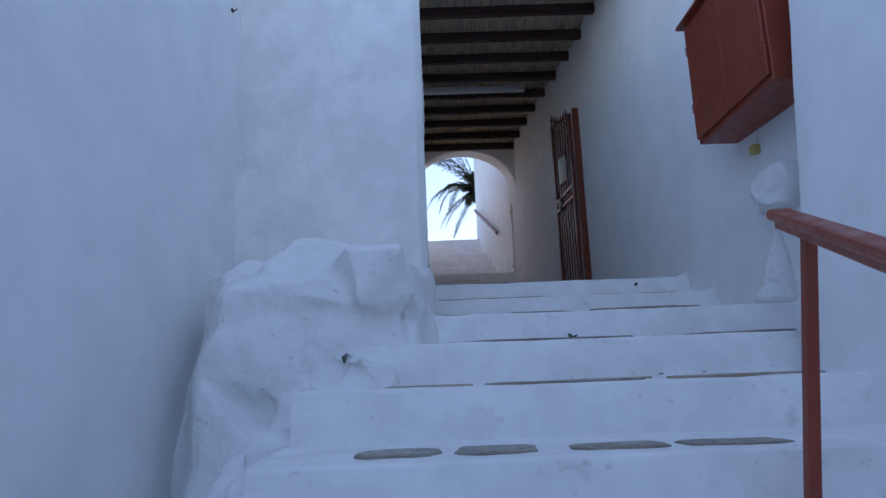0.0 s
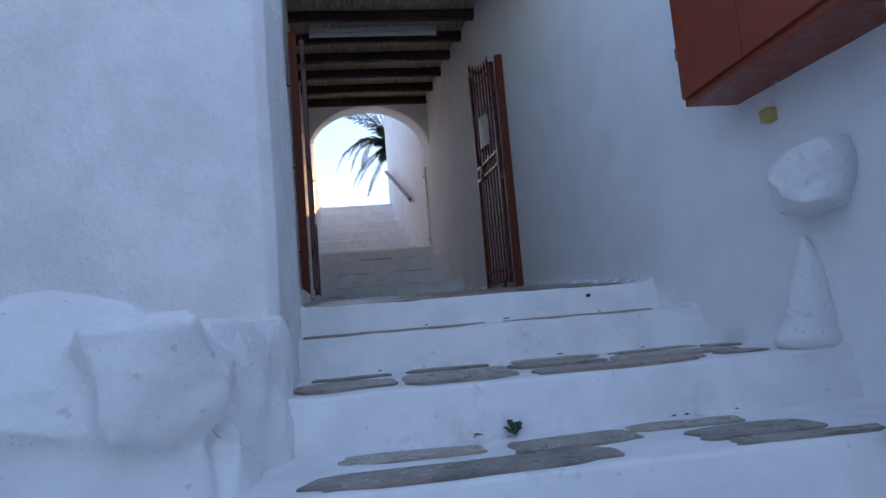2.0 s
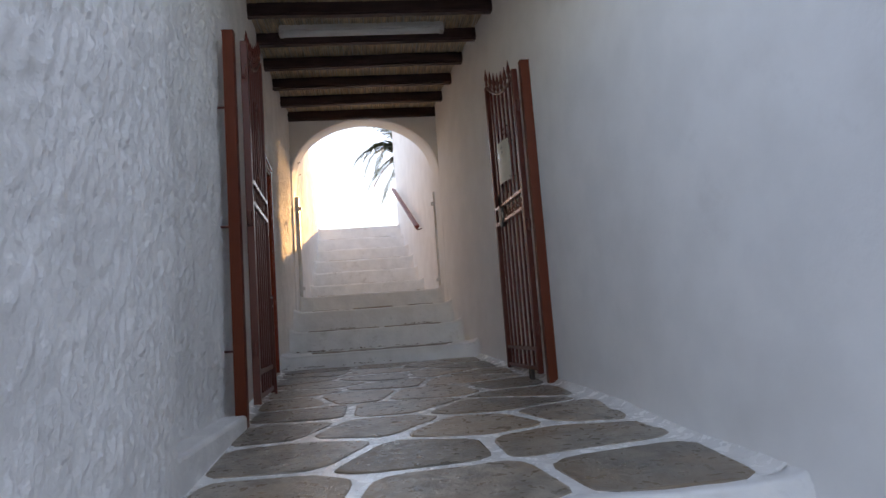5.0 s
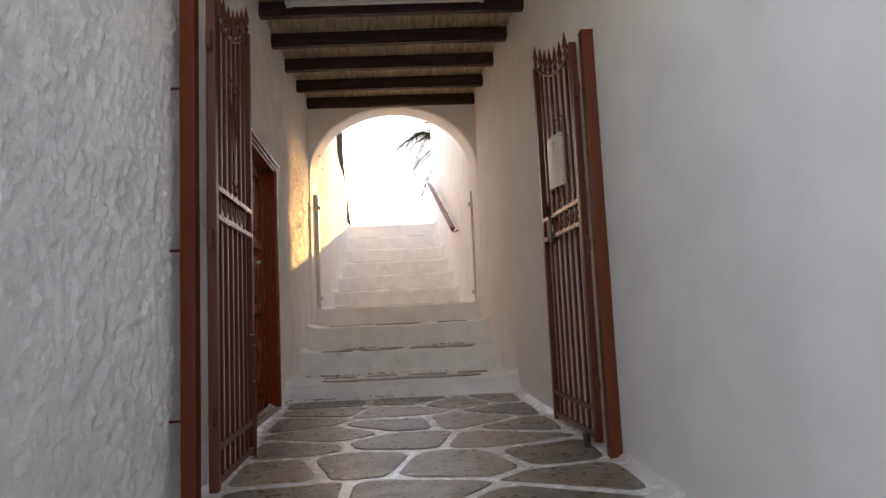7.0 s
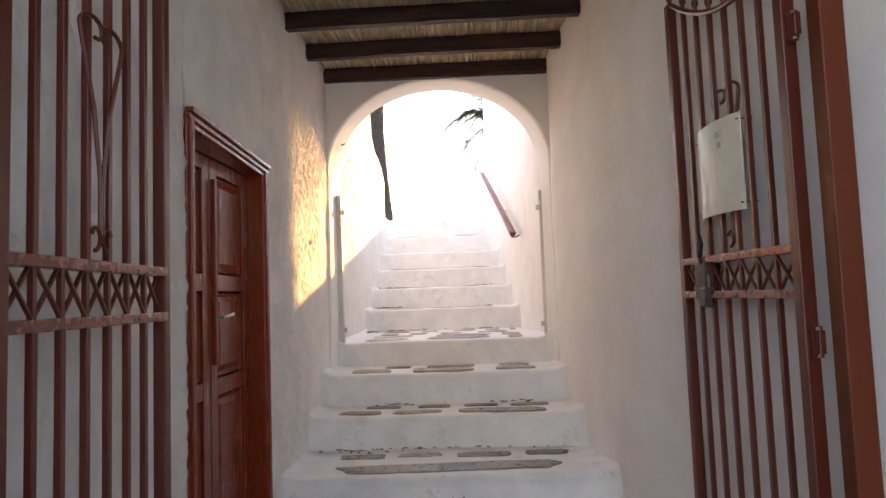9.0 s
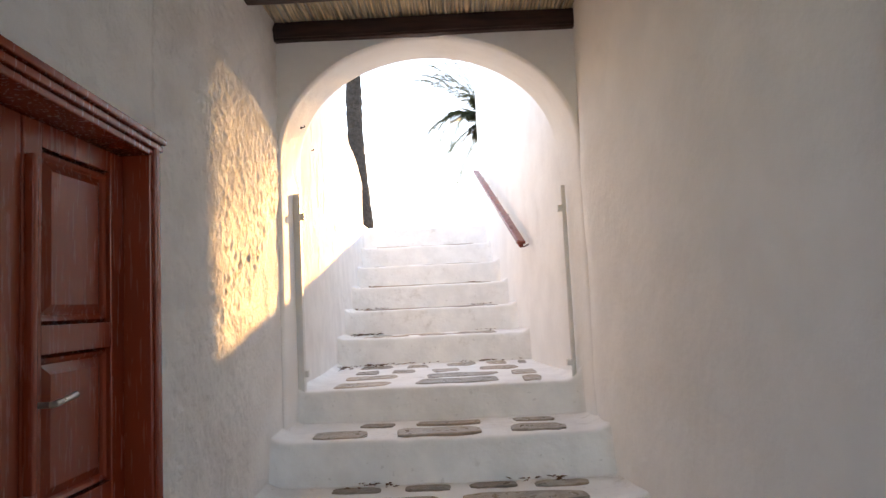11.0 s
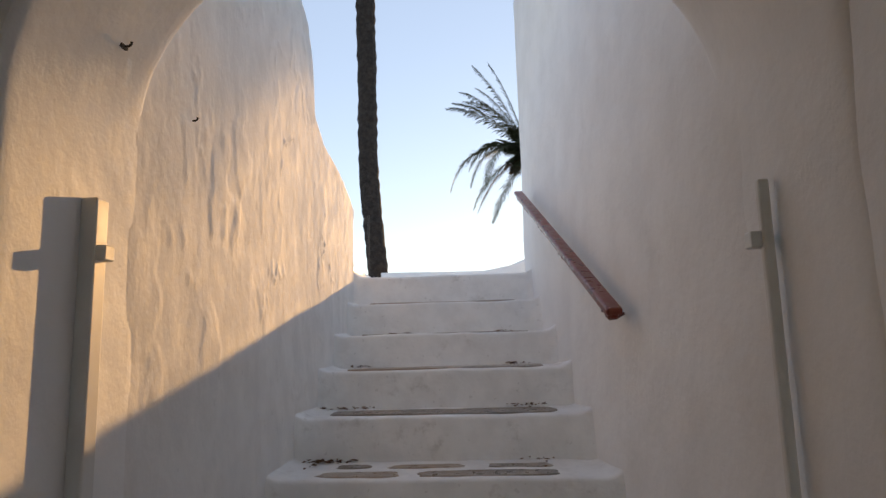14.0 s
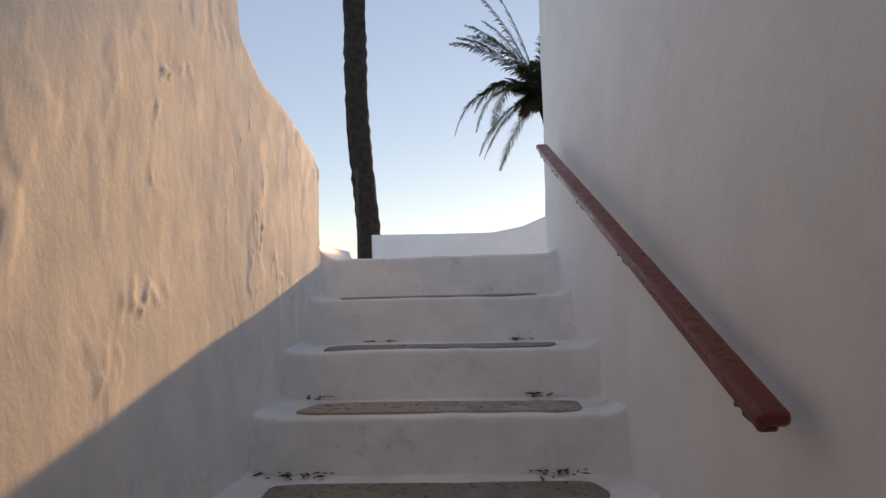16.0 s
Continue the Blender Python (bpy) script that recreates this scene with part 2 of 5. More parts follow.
def wall(name, path, zb, zt, thick, mat, side=1, ds=0.08, dz=0.08, relief=lumps, seed=0.0, round_top=0.0, round_a=0.0, round_b=0.0, parent=None, lean=0.0, lean_z=3.0):
    """A thick wall whose seen face runs along path (points x, y); side 1: the face looks to the right of the way along it.
    zb, zt: heights of foot and top, a number or one per point of the path. round_*: radius of the top and the two ends."""
    path = [Vector(p) for p in path]
    ss = [0.0]
    for a, b in zip(path, path[1:]):
        ss.append(ss[-1] + (b - a).length)
    total = ss[-1]
    n = max(2, int(total / ds) + 1)
    sv = list(np.linspace(0, total, n))
    for rad, s0, sg in ((round_a, 0, 1), (round_b, total, -1)):
        if rad:
            sv += [s0 + sg * rad * f for f in (0.03, 0.1, 0.2, 0.35, 0.55, 0.8)]
    sv = sorted(set(round(s, 4) for s in sv))
    px, py = [p.x for p in path], [p.y for p in path]
    zbs = [zb] * len(path) if isinstance(zb, (int, float)) else zb
    zts = [zt] * len(path) if isinstance(zt, (int, float)) else zt
    verts, cols = [], []
    hmax = max(b - a for a, b in zip(zbs, zts))
    rows = max(2, int(hmax / dz) + 1)
    hs = list(np.linspace(0, 1, rows))
    if round_top:
        hs += [1 - round_top / hmax * f for f in (0.03, 0.1, 0.25, 0.5, 0.75)]
    hs = sorted(set(round(h, 5) for h in hs))
    for s in sv:
        x, y = np.interp(s, ss, px), np.interp(s, ss, py)
        e = 0.06
        d = Vector((np.interp(min(s + e, total), ss, px) - np.interp(max(s - e, 0), ss, px), np.interp(min(s + e, total), ss, py) - np.interp(max(s - e, 0), ss, py))).normalized()
        nrm = Vector((d.y, -d.x)) * side
        b, t = np.interp(s, ss, zbs), np.interp(s, ss, zts)
        back = 0.0
        for rad, dist in ((round_a, s), (round_b, total - s)):
            if rad and dist < rad:
                back = max(back, rad - math.sqrt(max(0, rad * rad - (rad - dist) ** 2)))
        col = []
        for h in hs:
            z = b + (t - b) * h
            k = back
            if round_top and t - z < round_top:
                k = max(k, round_top - math.sqrt(max(0, round_top ** 2 - (round_top - (t - z)) ** 2)))
            o = relief(x, y, z, seed) - k + lean * (lean_z - z)
            col.append(len(verts))
            verts.append((x + nrm.x * o, y + nrm.y * o, z))
        for z in (t, b):
            o = -thick + (back if z == t else back)
            col.append(len(verts))
            verts.append((x + nrm.x * o, y + nrm.y * o, z - (0.0 if z == b else 0.01)))
        cols.append(col)
    faces = []
    m = len(cols[0])
    for a, b in zip(cols, cols[1:]):
        for k in range(m - 1):
            f = (a[k], b[k], b[k + 1], a[k + 1])
            faces.append(f if side > 0 else f[::-1])
        f = (a[m - 1], b[m - 1], b[0], a[0])
        faces.append(f if side > 0 else f[::-1])
    faces.append(tuple(cols[0]) if side > 0 else tuple(cols[0][::-1]))
    faces.append(tuple(cols[-1][::-1]) if side > 0 else tuple(cols[-1]))
    ob = mesh_ob(name, verts, faces, mat, parent)
    return ob


def rounded_piece(name, poly, zfun, mat, parent, h=0.012, inset=0.012):
    """A flat stone: outline poly (x, y), proud of its bed by h, with a worn edge."""
    n = len(poly)
    cx, cy = sum(p[0] for p in poly) / n, sum(p[1] for p in poly) / n
    verts = []
    for x, y in poly:
        verts.append((x, y, zfun(x, y) - 0.02))
    for x, y in poly:
        verts.append((x, y, zfun(x, y) + h * 0.45))
    for x, y in poly:
        d = math.hypot(x - cx, y - cy) + 1e-6
        k = max(0.4, 1 - inset / d)
        qx, qy = cx + (x - cx) * k, cy + (y - cy) * k
        verts.append((qx, qy, zfun(qx, qy) + h + 0.004 * nz(qx, qy, 0, 5)))
    faces = [tuple(range(2 * n, 3 * n))]
    for r in (0, 1):
        for k in range(n):
            j = (k + 1) % n
            faces.append((r * n + k, r * n + j, (r + 1) * n + j, (r + 1) * n + k))
    return mesh_ob(name, verts, faces, mat, parent, smooth=False)


def smooth_poly(poly, times=2):
    for _ in range(times):
        out = []
        for a, b in zip(poly, poly[1:] + poly[:1]):
            out.append((a[0] * 0.86 + b[0] * 0.14, a[1] * 0.86 + b[1] * 0.14))
            out.append((a[0] * 0.14 + b[0] * 0.86, a[1] * 0.14 + b[1] * 0.86))
        poly = out
    return poly


def blob(name, prims, centre, mat, parent=None, sub=6, rough=0.02, facets=0.0, seed=0, k=0.12):
    """One lump: ellipsoids (centre, radii) flowing into each other."""
    bm = bmesh.new()
    bmesh.ops.create_icosphere(bm, subdivisions=sub, radius=1.0)
    d = np.array([v.co[:] for v in bm.verts])
    d /= np.linalg.norm(d, axis=1)[:, None]
    c = np.array(centre)

    def field(p):
        acc = np.zeros(len(p))
        for pc, pr in prims:
            l = np.linalg.norm((p - np.array(pc)) / np.array(pr), axis=1)
            acc += np.exp(-(l - 1) * min(pr) / k)
        return -k * np.log(np.maximum(acc, 1e-30))
    lo, hi = np.zeros(len(d)), np.full(len(d), 3.0)
    for r in np.linspace(3.0, 0.0, 61):
        inside = field(c + d * r) < 0
        first = inside & (lo == 0)
        lo[first] = r
    hi = lo + 0.05
    for _ in range(8):
        mid = (lo + hi) / 2
        inside = field(c + d * mid[:, None]) < 0
        lo, hi = np.where(inside, mid, lo), np.where(inside, hi, mid)
    for v, dd, r in zip(bm.verts, d, lo):
        p = c + dd * r
        o = rough * nz(p[0], p[1], p[2], 3.2, seed) + rough * 0.35 * nz(p[0], p[1], p[2], 9.0, seed + 2)
        if facets:
            q = Vector(p)
            o += facets * (noise.ridged_multi_fractal(q * 1.7 + Vector((seed, 0, 0)), 0.9, 2.1, 4, 1.0, 2.0) - 1.1) * 0.55
            cell = noise.voronoi(q * 4.5 + Vector((seed, 0, 0)))[0]
            o -= facets * 0.5 * max(0.0, 0.12 - (cell[1] - cell[0])) * 4
        v.co = Vector(p + dd * o)
    return part(name, bm, mat, parent, smooth=True)


# ---- structure ----
LEFT_X = [(-6, -0.76), (2.28, -0.76), (2.31, 0.52), (3.82, 0.49), (3.9, 0.38), (5.2, 0.35), (8.03, 0.18), (10.4, 0.17), (12.64, 0.13), (14.3, 0.08)]
RIGHT_X = [(-6, 2.47), (1.42, 2.53), (1.5, 2.89), (2.6, 2.81), (3.6, 2.71), (5.0, 2.605), (6.1, 2.525), (8.1, 2.29), (9.72, 2.145), (10.1, 2.10), (11.6, 1.99), (13, 1.88), (14, 1.78), (14.9, 1.74)]
FLOOR_Z = [(3.6, 2.207), (3.75, 2.214), (5.0, 2.305), (6.0, 2.345), (7.0, 2.40), (8.3, 2.475)]


def pier_relief(x, y, z, seed=0.0):
    k = min(1.0, max(0.15, (y - 2.45) / 0.3))
    return lumps(x, y, z, seed) + stucco(x, y, z, seed) * 1.4 * k


def passage_relief(x, y, z, seed=0.0):
    """Thrown plaster, with a smooth mended patch low down beside the arch."""
    edge = 3.9 + 1.05 * (y - 9.1) + 0.07 * nz(x, y, z, 5, 2) + 0.03 * nz(x, y, z, 17, 4)
    k = min(1.0, max(0.0, (z - edge) / 0.03)) if y > 9.05 else 1.0
    return stucco(x, y, z, seed) * (2.1 if y < 6 else 1.05) * (0.12 + 0.88 * k) + 0.012 * (k - 1) + 0.006 * (1 - k) * nz(x, y, z, 8, 6)


def worn_relief(x, y, z, seed=0.0):
    """Many coats of limewash over rough masonry: shallow dents and flaked edges."""
    f = noise.noise(Vector((x * 4 + 9, y * 3.6, z * 2.9)))
    edge = noise.noise(Vector((x * 2, y * 5 + 4, z * 2.4))) + 0.35 * noise.noise(Vector((x * 9, y * 16, z * 9)))
    flake = 0.006 * min(1.0, max(0.0, (edge - 0.22) * 12)) * max(0.0, 0.4 + nz(x, y, z, 0.9, 5))
    stroke = noise.noise(Vector((3.0, y * 11, z * 4)))
    line = abs(noise.noise(Vector((7.0, y * 2.6 + 0.3 * stroke, z * 1.5))) + 0.12 * noise.noise(Vector((2.0, y * 14, z * 10))))
    crack = max(0.0, 1 - line / 0.045) * max(0.0, noise.noise(Vector((1.0, y * 1.9 + 6, z * 1.7))) + 0.12) * (0.6 + noise.noise(Vector((5.0, y * 33, z * 33))))
    fade = min(1.0, max(0.0, (y - 10.15) / 0.6))
    return fade * (0.016 * nz(x, y, z, 0.9, seed) + 0.0025 * f + flake + 0.0009 * stroke + 0.018 * crack)


tagged(wall("wall_left_lower", [(-0.72, -7), (-0.72, -1), (-0.73, 2.7)], 0.0, 4.5, 0.45, WASH, 1, seed=1), "smooth whitewashed alley wall in blue shade", "wall", kind="structure")
tagged(wall("wall_pier", [(-1.1, 2.44), (-0.73, 2.42), (0.50, 2.30), (0.546, 2.345), (0.52, 3.2), (0.470, 4.0)], 0.9, 4.6, 0.16, STUCCO, 1, ds=0.013, dz=0.015, relief=pier_relief, seed=2, round_b=0.03), "whitewashed pier with coarse plaster beside the gate", "wall", kind="structure")
tagged(wall("wall_recess", [(0.325, 3.7), (0.328, 5.2), (0.32, 5.7), (0.265, 6.80)], 2.0, 5.95, 0.4, STUCCO, 1, ds=0.016, dz=0.018, relief=passage_relief, seed=3), "rough white stucco passage wall behind the gate leaf", "wall", kind="structure")
tagged(wall("wall_over_door", [(0.265, 6.80), (0.20, 8.01)], 4.53, 5.95, 0.4, STUCCO, 1, ds=0.022, dz=0.025, relief=passage_relief, seed=3), "rough white stucco above a red wooden door", "wall", kind="structure")
tagged(wall("wall_passage_left", [(0.20, 8.01), (0.195, 9.0), (0.20, 9.76)], 2.2, 5.95, 0.4, STUCCO, 1, ds=0.014, dz=0.016, relief=passage_relief, seed=3), "rough white stucco wall lit by low sunlight", "wall", kind="structure")
tagged(wall("wall_right_lower", [(2.44, -7), (2.50, 1.2), (2.52, 1.46)], 0.0, 4.4, 0.5, WASH, -1, seed=4, round_b=0.12, lean=0.09), "smooth whitewashed wall corner beside the lower steps", "wall", kind="structure")
tagged(wall("wall_right", [(2.90, 0.9), (2.80, 2.6), (2.70, 3.6), (2.635, 4.28), (2.625, 4.38), (2.595, 5.0), (2.52, 6.1), (2.28, 8.1), (2.140, 9.6), (2.150, 9.95)], 0.9, [5.5, 5.5, 5.5, 6.2, 6.2, 6.2, 6.2, 6.2, 6.2, 6.2], 0.5, WASH, -1, ds=0.06, dz=0.06, seed=5), "long smooth whitewashed wall of the gate passage", "wall", kind="structure")
tagged(wall("wall_upper_left", [(0.185, 10.05), (0.194, 10.34), (0.185, 11.4), (0.155, 12.3), (0.152, 12.5), (0.152, 12.6), (0.151, 12.68), (0.15, 12.95), (0.135, 13.5), (0.115, 14.0), (0.11, 14.18), (0.108, 14.26)], 3.0, [6.75, 6.75, 6.72, 6.66, 6.58, 6.42, 5.98, 5.83, 5.75, 5.67, 5.60, 5.48], 0.42, OLD_WASH, 1, ds=0.014, dz=0.018, relief=worn_relief, seed=6, round_top=0.10, round_b=0.12), "sunlit worn whitewashed stair wall with a curved top", "wall", kind="structure")
tagged(wall("wall_upper_right", [(2.122, 10.05), (2.082, 10.34), (1.975, 11.6), (1.865, 13.0), (1.765, 14.0), (1.723, 14.9)], 3.0, 7.9, 1.6, WASH, -1, ds=0.07, dz=0.07, seed=7, round_b=0.03), "tall whitewashed house wall in shade beside the upper steps", "wall", kind="structure")
tagged(wall("wall_south", [(-1.2, -7.0), (3.1, -7.0)], 0.0, 2.2, 0.4, WASH, -1, ds=0.4, dz=0.4, seed=8), "plain whitewashed wall closing the alley", "wall", kind="structure")


def arch():
    y0, y1 = 9.72, 10.39
    n = 40

    def prof(c, a, z0, b):
        pts = [(c - a, 2.4), (c - a, 3.6), (c - a, z0 - 0.3)]
        pts += [(c - a * math.cos(math.pi * i / n), z0 + b * math.sin(math.pi * i / n)) for i in range(n + 1)]
        return pts + [(c + a, z0 - 0.3), (c + a, 3.6), (c + a, 2.4)]
    f, r = prof(1.172, 0.963, 4.85, 0.757), prof(1.14, 0.948, 4.98, 0.743)
    ys = [0, 0.012, 0.03, 0.06] + list(np.linspace(0.12, 0.88, 12)) + [0.94, 0.97, 0.988, 1.0]
    verts, faces = [], []
    rows = []
    for u in ys:
        row = []
        edge = max(0, 0.06 - min(u, 1 - u)) / 0.06
        for i, (p, q) in enumerate(zip(f, r)):
            x, z = p[0] + (q[0] - p[0]) * u, p[1] + (q[1] - p[1]) * u
            d = Vector((x - 1.15, 0, z - 4.9 if z > 4.9 else 0)).normalized()
            high = min(1.0, max(0.0, (z - 4.6) / 0.5))
            o = 0.5 * lumps(x, y0 + u, z, 9) * (0.3 + 0.7 * high) + 0.02 * edge ** 2 * (high if u > 0.5 else 1)
            row.append(len(verts))
            verts.append((x + d.x * o, y0 + (y1 - y0) * u, z + d.z * o))
        rows.append(row)
    m = len(f)
    for a, b in zip(rows, rows[1:]):
        for i in range(m - 1):
            faces.append((a[i], a[i + 1], b[i + 1], b[i]))
    for row, y, top in ((rows[0], y0, 5.95), (rows[-1], y1, 6.6)):
        outer = []
        for i in range(m):
            x, z = verts[row[i]][0], verts[row[i]][2]
            if i < 3 or i >= m - 3:
                o = (-0.1 if i < 3 else 2.45, z)
            else:
                t = (i - 3) / (m - 7)
                o = (-0.1, 4.85 + (top - 4.85) * t * 4) if t < 0.25 else (2.45, 4.85 + (top - 4.85) * (1 - t) * 4) if t > 0.75 else (-0.1 + 2.55 * (t - 0.25) * 2, top)
            outer.append(len(verts))
            verts.append((o[0], y, o[1]))
        for i in range(m - 1):
            faces.append((row[i], outer[i], outer[i + 1], row[i + 1]) if y == y0 else (row[i], row[i + 1], outer[i + 1], outer[i]))
        if y == y0:
            first = outer
        else:
            for i in range(m - 1):
                faces.append((first[i], outer[i], outer[i + 1], first[i + 1]))
    ob = mesh_ob("wall_arch", verts, faces, WASH)
    for p in ob.data.polygons:
        p.use_smooth = p.index < (len(ys) - 1) * (m - 1)
    return tagged(ob, "whitewashed round arch at the end of the passage", "arch", kind="structure")


arch()

# ceiling: reed mats on dark round-edged beams, under a plastered slab
bm = bmesh.new()
box(bm, (-0.1, 3.95, 5.79), (2.95, 9.74, 6.15), 0.03)
tagged(part("ceiling", bm, ROOF), "plastered roof slab over the reed ceiling", "ceiling", kind="structure")

rng = random.Random(5)
verts, faces = [], []
x = 0.02
while x < 2.85:
    r = rng.uniform(0.0075, 0.0125)
    seg = 9
    base = len(verts)
    z = 5.752 + rng.uniform(-0.006, 0.008)
    ph = rng.uniform(0, 9)
    for i in range(seg + 1):
        y = 3.97 + (9.74 - 3.97) * i / seg
        dx = 0.010 * noise.noise(Vector((x * 9, y * 0.8, ph)))
        dz = 0.008 * noise.noise(Vector((x * 7, y * 0.9, ph + 5)))
        for k in range(5):
            a = 2 * math.pi * k / 5 + ph
            verts.append((x + dx + r * math.cos(a), y, z + dz + r * math.sin(a)))
    for i in range(seg):
        for k in range(5):
            j = (k + 1) % 5
            faces.append((base + i * 5 + k, base + i * 5 + j, base + i * 5 + 5 + j, base + i * 5 + 5 + k))
    x += r * 1.95 + rng.uniform(0, 0.006)
tagged(mesh_ob("reed_matting", verts, faces, REED), "dry tan reed canes laid across the ceiling beams", "reed ceiling", kind="stuff")


def beam(y, i):
    bm = bmesh.new()
    lx, rx = lerp(LEFT_X, y) - 0.08, lerp(RIGHT_X, y) + 0.08
    vs = box(bm, (lx, y - 0.042, 5.622), (rx, y + 0.048, 5.742))
    bmesh.ops.subdivide_edges(bm, edges=[e for e in bm.edges if abs(e.verts[0].co.x - e.verts[1].co.x) > 1], cuts=14)
    for v in bm.verts:
        v.co.y += 0.012 * nz(v.co.x, y, 0, 2.0, i)
        v.co.z += 0.007 * nz(v.co.x, y, 3, 2.0, i)
    bmesh.ops.bevel(bm, geom=[e for e in bm.edges if abs(e.verts[0].co.x - e.verts[1].co.x) > 0.05], offset=0.014, segments=2, affect="EDGES")
    return tagged(part("ceiling_beam", bm, BEAM_WOOD), "dark-stained wooden ceiling beam under reed matting", "beam", "ceiling beams")


for i in range(-1, 10):
    beam(4.60 + 0.5667 * i, i)


# ---- ground and stairs ----
def ground():
    ys = [-300, -60, -8, -1.6, 3.4, 8.4, 10.0, 14.5, 15.1, 20, 60, 300]
    zs = [0.1, 0.1, 0.1, 0.05, 1.2, 1.9, 2.3, 4.1, 4.82, 4.82, 4.7, 4.5]
    xs = [-300, -60, -10, -2, 1, 4, 12, 60, 300]
    verts = [(x, y, z) for y, z in zip(ys, zs) for x in xs]
    n = len(xs)
    faces = [(j * n + i, j * n + i + 1, (j + 1) * n + i + 1, (j + 1) * n + i) for j in range(len(ys) - 1) for i in range(n - 1)]
    return tagged(mesh_ob("ground", verts, faces, GROUND, smooth=False), "dusty pale ground around the stairs", "ground", kind="structure")


ground()


def step(parent, y_lip, z, y_back, drop, fillet=0.10, i=0, wob=1.0, x_lo=None, x_hi=None, fl=None):
    """One whitewashed step: riser of height drop, worn round lip, tread back to y_back, with plaster coved up to the walls."""
    xl = lerp(LEFT_X, y_lip + 0.1) - 0.02 if x_lo is None else x_lo
    xr = lerp(RIGHT_X, y_lip + 0.1) + 0.02 if x_hi is None else x_hi
    n = 56
    prof = [(-0.04, -drop - 0.05), (-0.032, -drop * 0.8), (-0.018, -drop * 0.5), (-0.008, -drop * 0.25), (0.0, -0.035), (0.003, -0.018), (0.008, -0.008), (0.016, -0.002), (0.03, 0.0)]
    depth = y_back - y_lip
    prof += [(0.03 + (depth + 0.02) * f, 0.004 * f) for f in (0.08, 0.2, 0.4, 0.6, 0.8, 0.93, 1.0)]
    verts, faces = [], []
    for a in range(n + 1):
        s = a / n
        s = 0.5 - 0.5 * math.cos(math.pi * s) * (0.75 + 0.25 * abs(math.cos(math.pi * s)))
        x = xl + (xr - xl) * s
        wy = wob * (0.022 * nz(x, i * 3.7, 0, 1.5) + 0.007 * nz(x, i * 3.7, 1, 7))
        wz = wob * (0.010 * nz(x, i * 2.9, 2, 1.2) + 0.004 * nz(x, i * 2.9, 3, 6))
        d = min((x - xl) * (fillet / fl if fl else 1.0), xr - x)
        u = max(0.0, 1 - d / fillet)
        cove = fillet * (1 - math.sqrt(max(0, 1 - u * u)))
        if fl and x - xl < xr - x:
            cove *= fl / fillet
        for k, (py, pz) in enumerate(prof):
            front = 1 if k < 9 else max(0, 1 - (k - 8) * 0.35)
            yy = y_lip + py + wy * front - cove * 0.55 * front
            zz = z + pz + wz + (cove * 0.8 if pz > -drop * 0.3 else cove * 0.5) + 0.004 * nz(x, yy, i, 5)
            verts.append((x, yy, zz))
    m = len(prof)
    for a in range(n):
        for k in range(m - 1):
            faces.append((a * m + k, (a + 1) * m + k, (a + 1) * m + k + 1, a * m + k + 1))
    return mesh_ob("step", verts, faces, WASH_STEP, parent)


def row_stones(parent, x0, x1, y0, y1, z, rows, length, gap, seed, slope=0.004):
    """Slate slabs let into a tread, in rows, with limewashed joints between."""
    rg = random.Random(seed)
    dy = (y1 - y0) / rows
    depth = max(0.01, y1 - y0)
    for r in range(rows):
        x = x0 + rg.uniform(-0.02, 0.06)
        while x < x1 - 0.08:
            w = min(length * rg.uniform(0.55, 1.5), x1 - x)
            if w > 0.09:
                ya, yb = y0 + r * dy + gap * 0.4, y0 + (r + 1) * dy - gap * 0.4
                hh = (yb - ya) * rg.uniform(0.72, 1.0)
                yc = (ya + yb) / 2 + rg.uniform(-0.5, 0.5) * (yb - ya - hh)
                sk = [rg.uniform(-0.16, 0.16) * hh for _ in range(6)]
                ins_ = [rg.uniform(0.0, min(0.10, 0.22 * w)) for _ in range(4)]
                xa, xb = x + gap * 0.3, x + w - gap * 0.3
                mx = x + w * rg.uniform(0.35, 0.65)
                pts = [(xa + ins_[0], yc - hh / 2 + sk[0]), (mx, yc - hh / 2 + sk[4] * 0.5), (xb - ins_[1], yc - hh / 2 + sk[1]), (xb - ins_[2] * 0.4, yc + rg.uniform(-0.2, 0.2) * hh), (xb - ins_[2], yc + hh / 2 + sk[2]), (mx, yc + hh / 2 + sk[5] * 0.5), (xa + ins_[3], yc + hh / 2 + sk[3])]
                pts = smooth_poly(pts, 2)
                rounded_piece("stone", pts, lambda px, py: z + slope * (py - y0) / depth + 0.001, STONE, parent, h=0.007, inset=0.008)
            x += w + gap * rg.uniform(0.2, 1.2)


STEPS_LOW = [(-1.75, 0.19, -1.35), (-1.35, 0.39, -0.95), (-0.95, 0.59, -0.52), (-0.52, 0.79, -0.10), (-0.10, 0.99, 0.29), (0.29, 1.192, 0.92), (0.92, 1.40, 1.545), (1.545, 1.612, 2.186), (2.186, 1.819, 3.16), (3.16, 2.03, 3.60)]
stairs_low = empty("stairs_lower", "whitewashed alley steps with slate slabs in the treads", "stairs", at=(0, 0, 0), kind="structure")
low = []
for i, (y, z, yb) in enumerate(STEPS_LOW):
    low.append(step(stairs_low, y, z, yb + 0.04, 0.2, i=i, x_lo=-0.76 if y < 0.2 else 0.0 if y < 2.1 else 0.44, fl=0.015 if 0.2 < y < 2.1 else None))
sill = step(stairs_low, 3.60, 2.212, 3.74, 0.19, i=11)
STEPS_IN = [(8.27, 2.62, 8.98), (8.98, 2.858, 9.47), (9.47, 3.11, 10.06), (10.06, 3.325, 11.72)]
stairs_in = empty("stairs_passage", "whitewashed steps under the arch with slate slabs", "stairs", kind="structure")
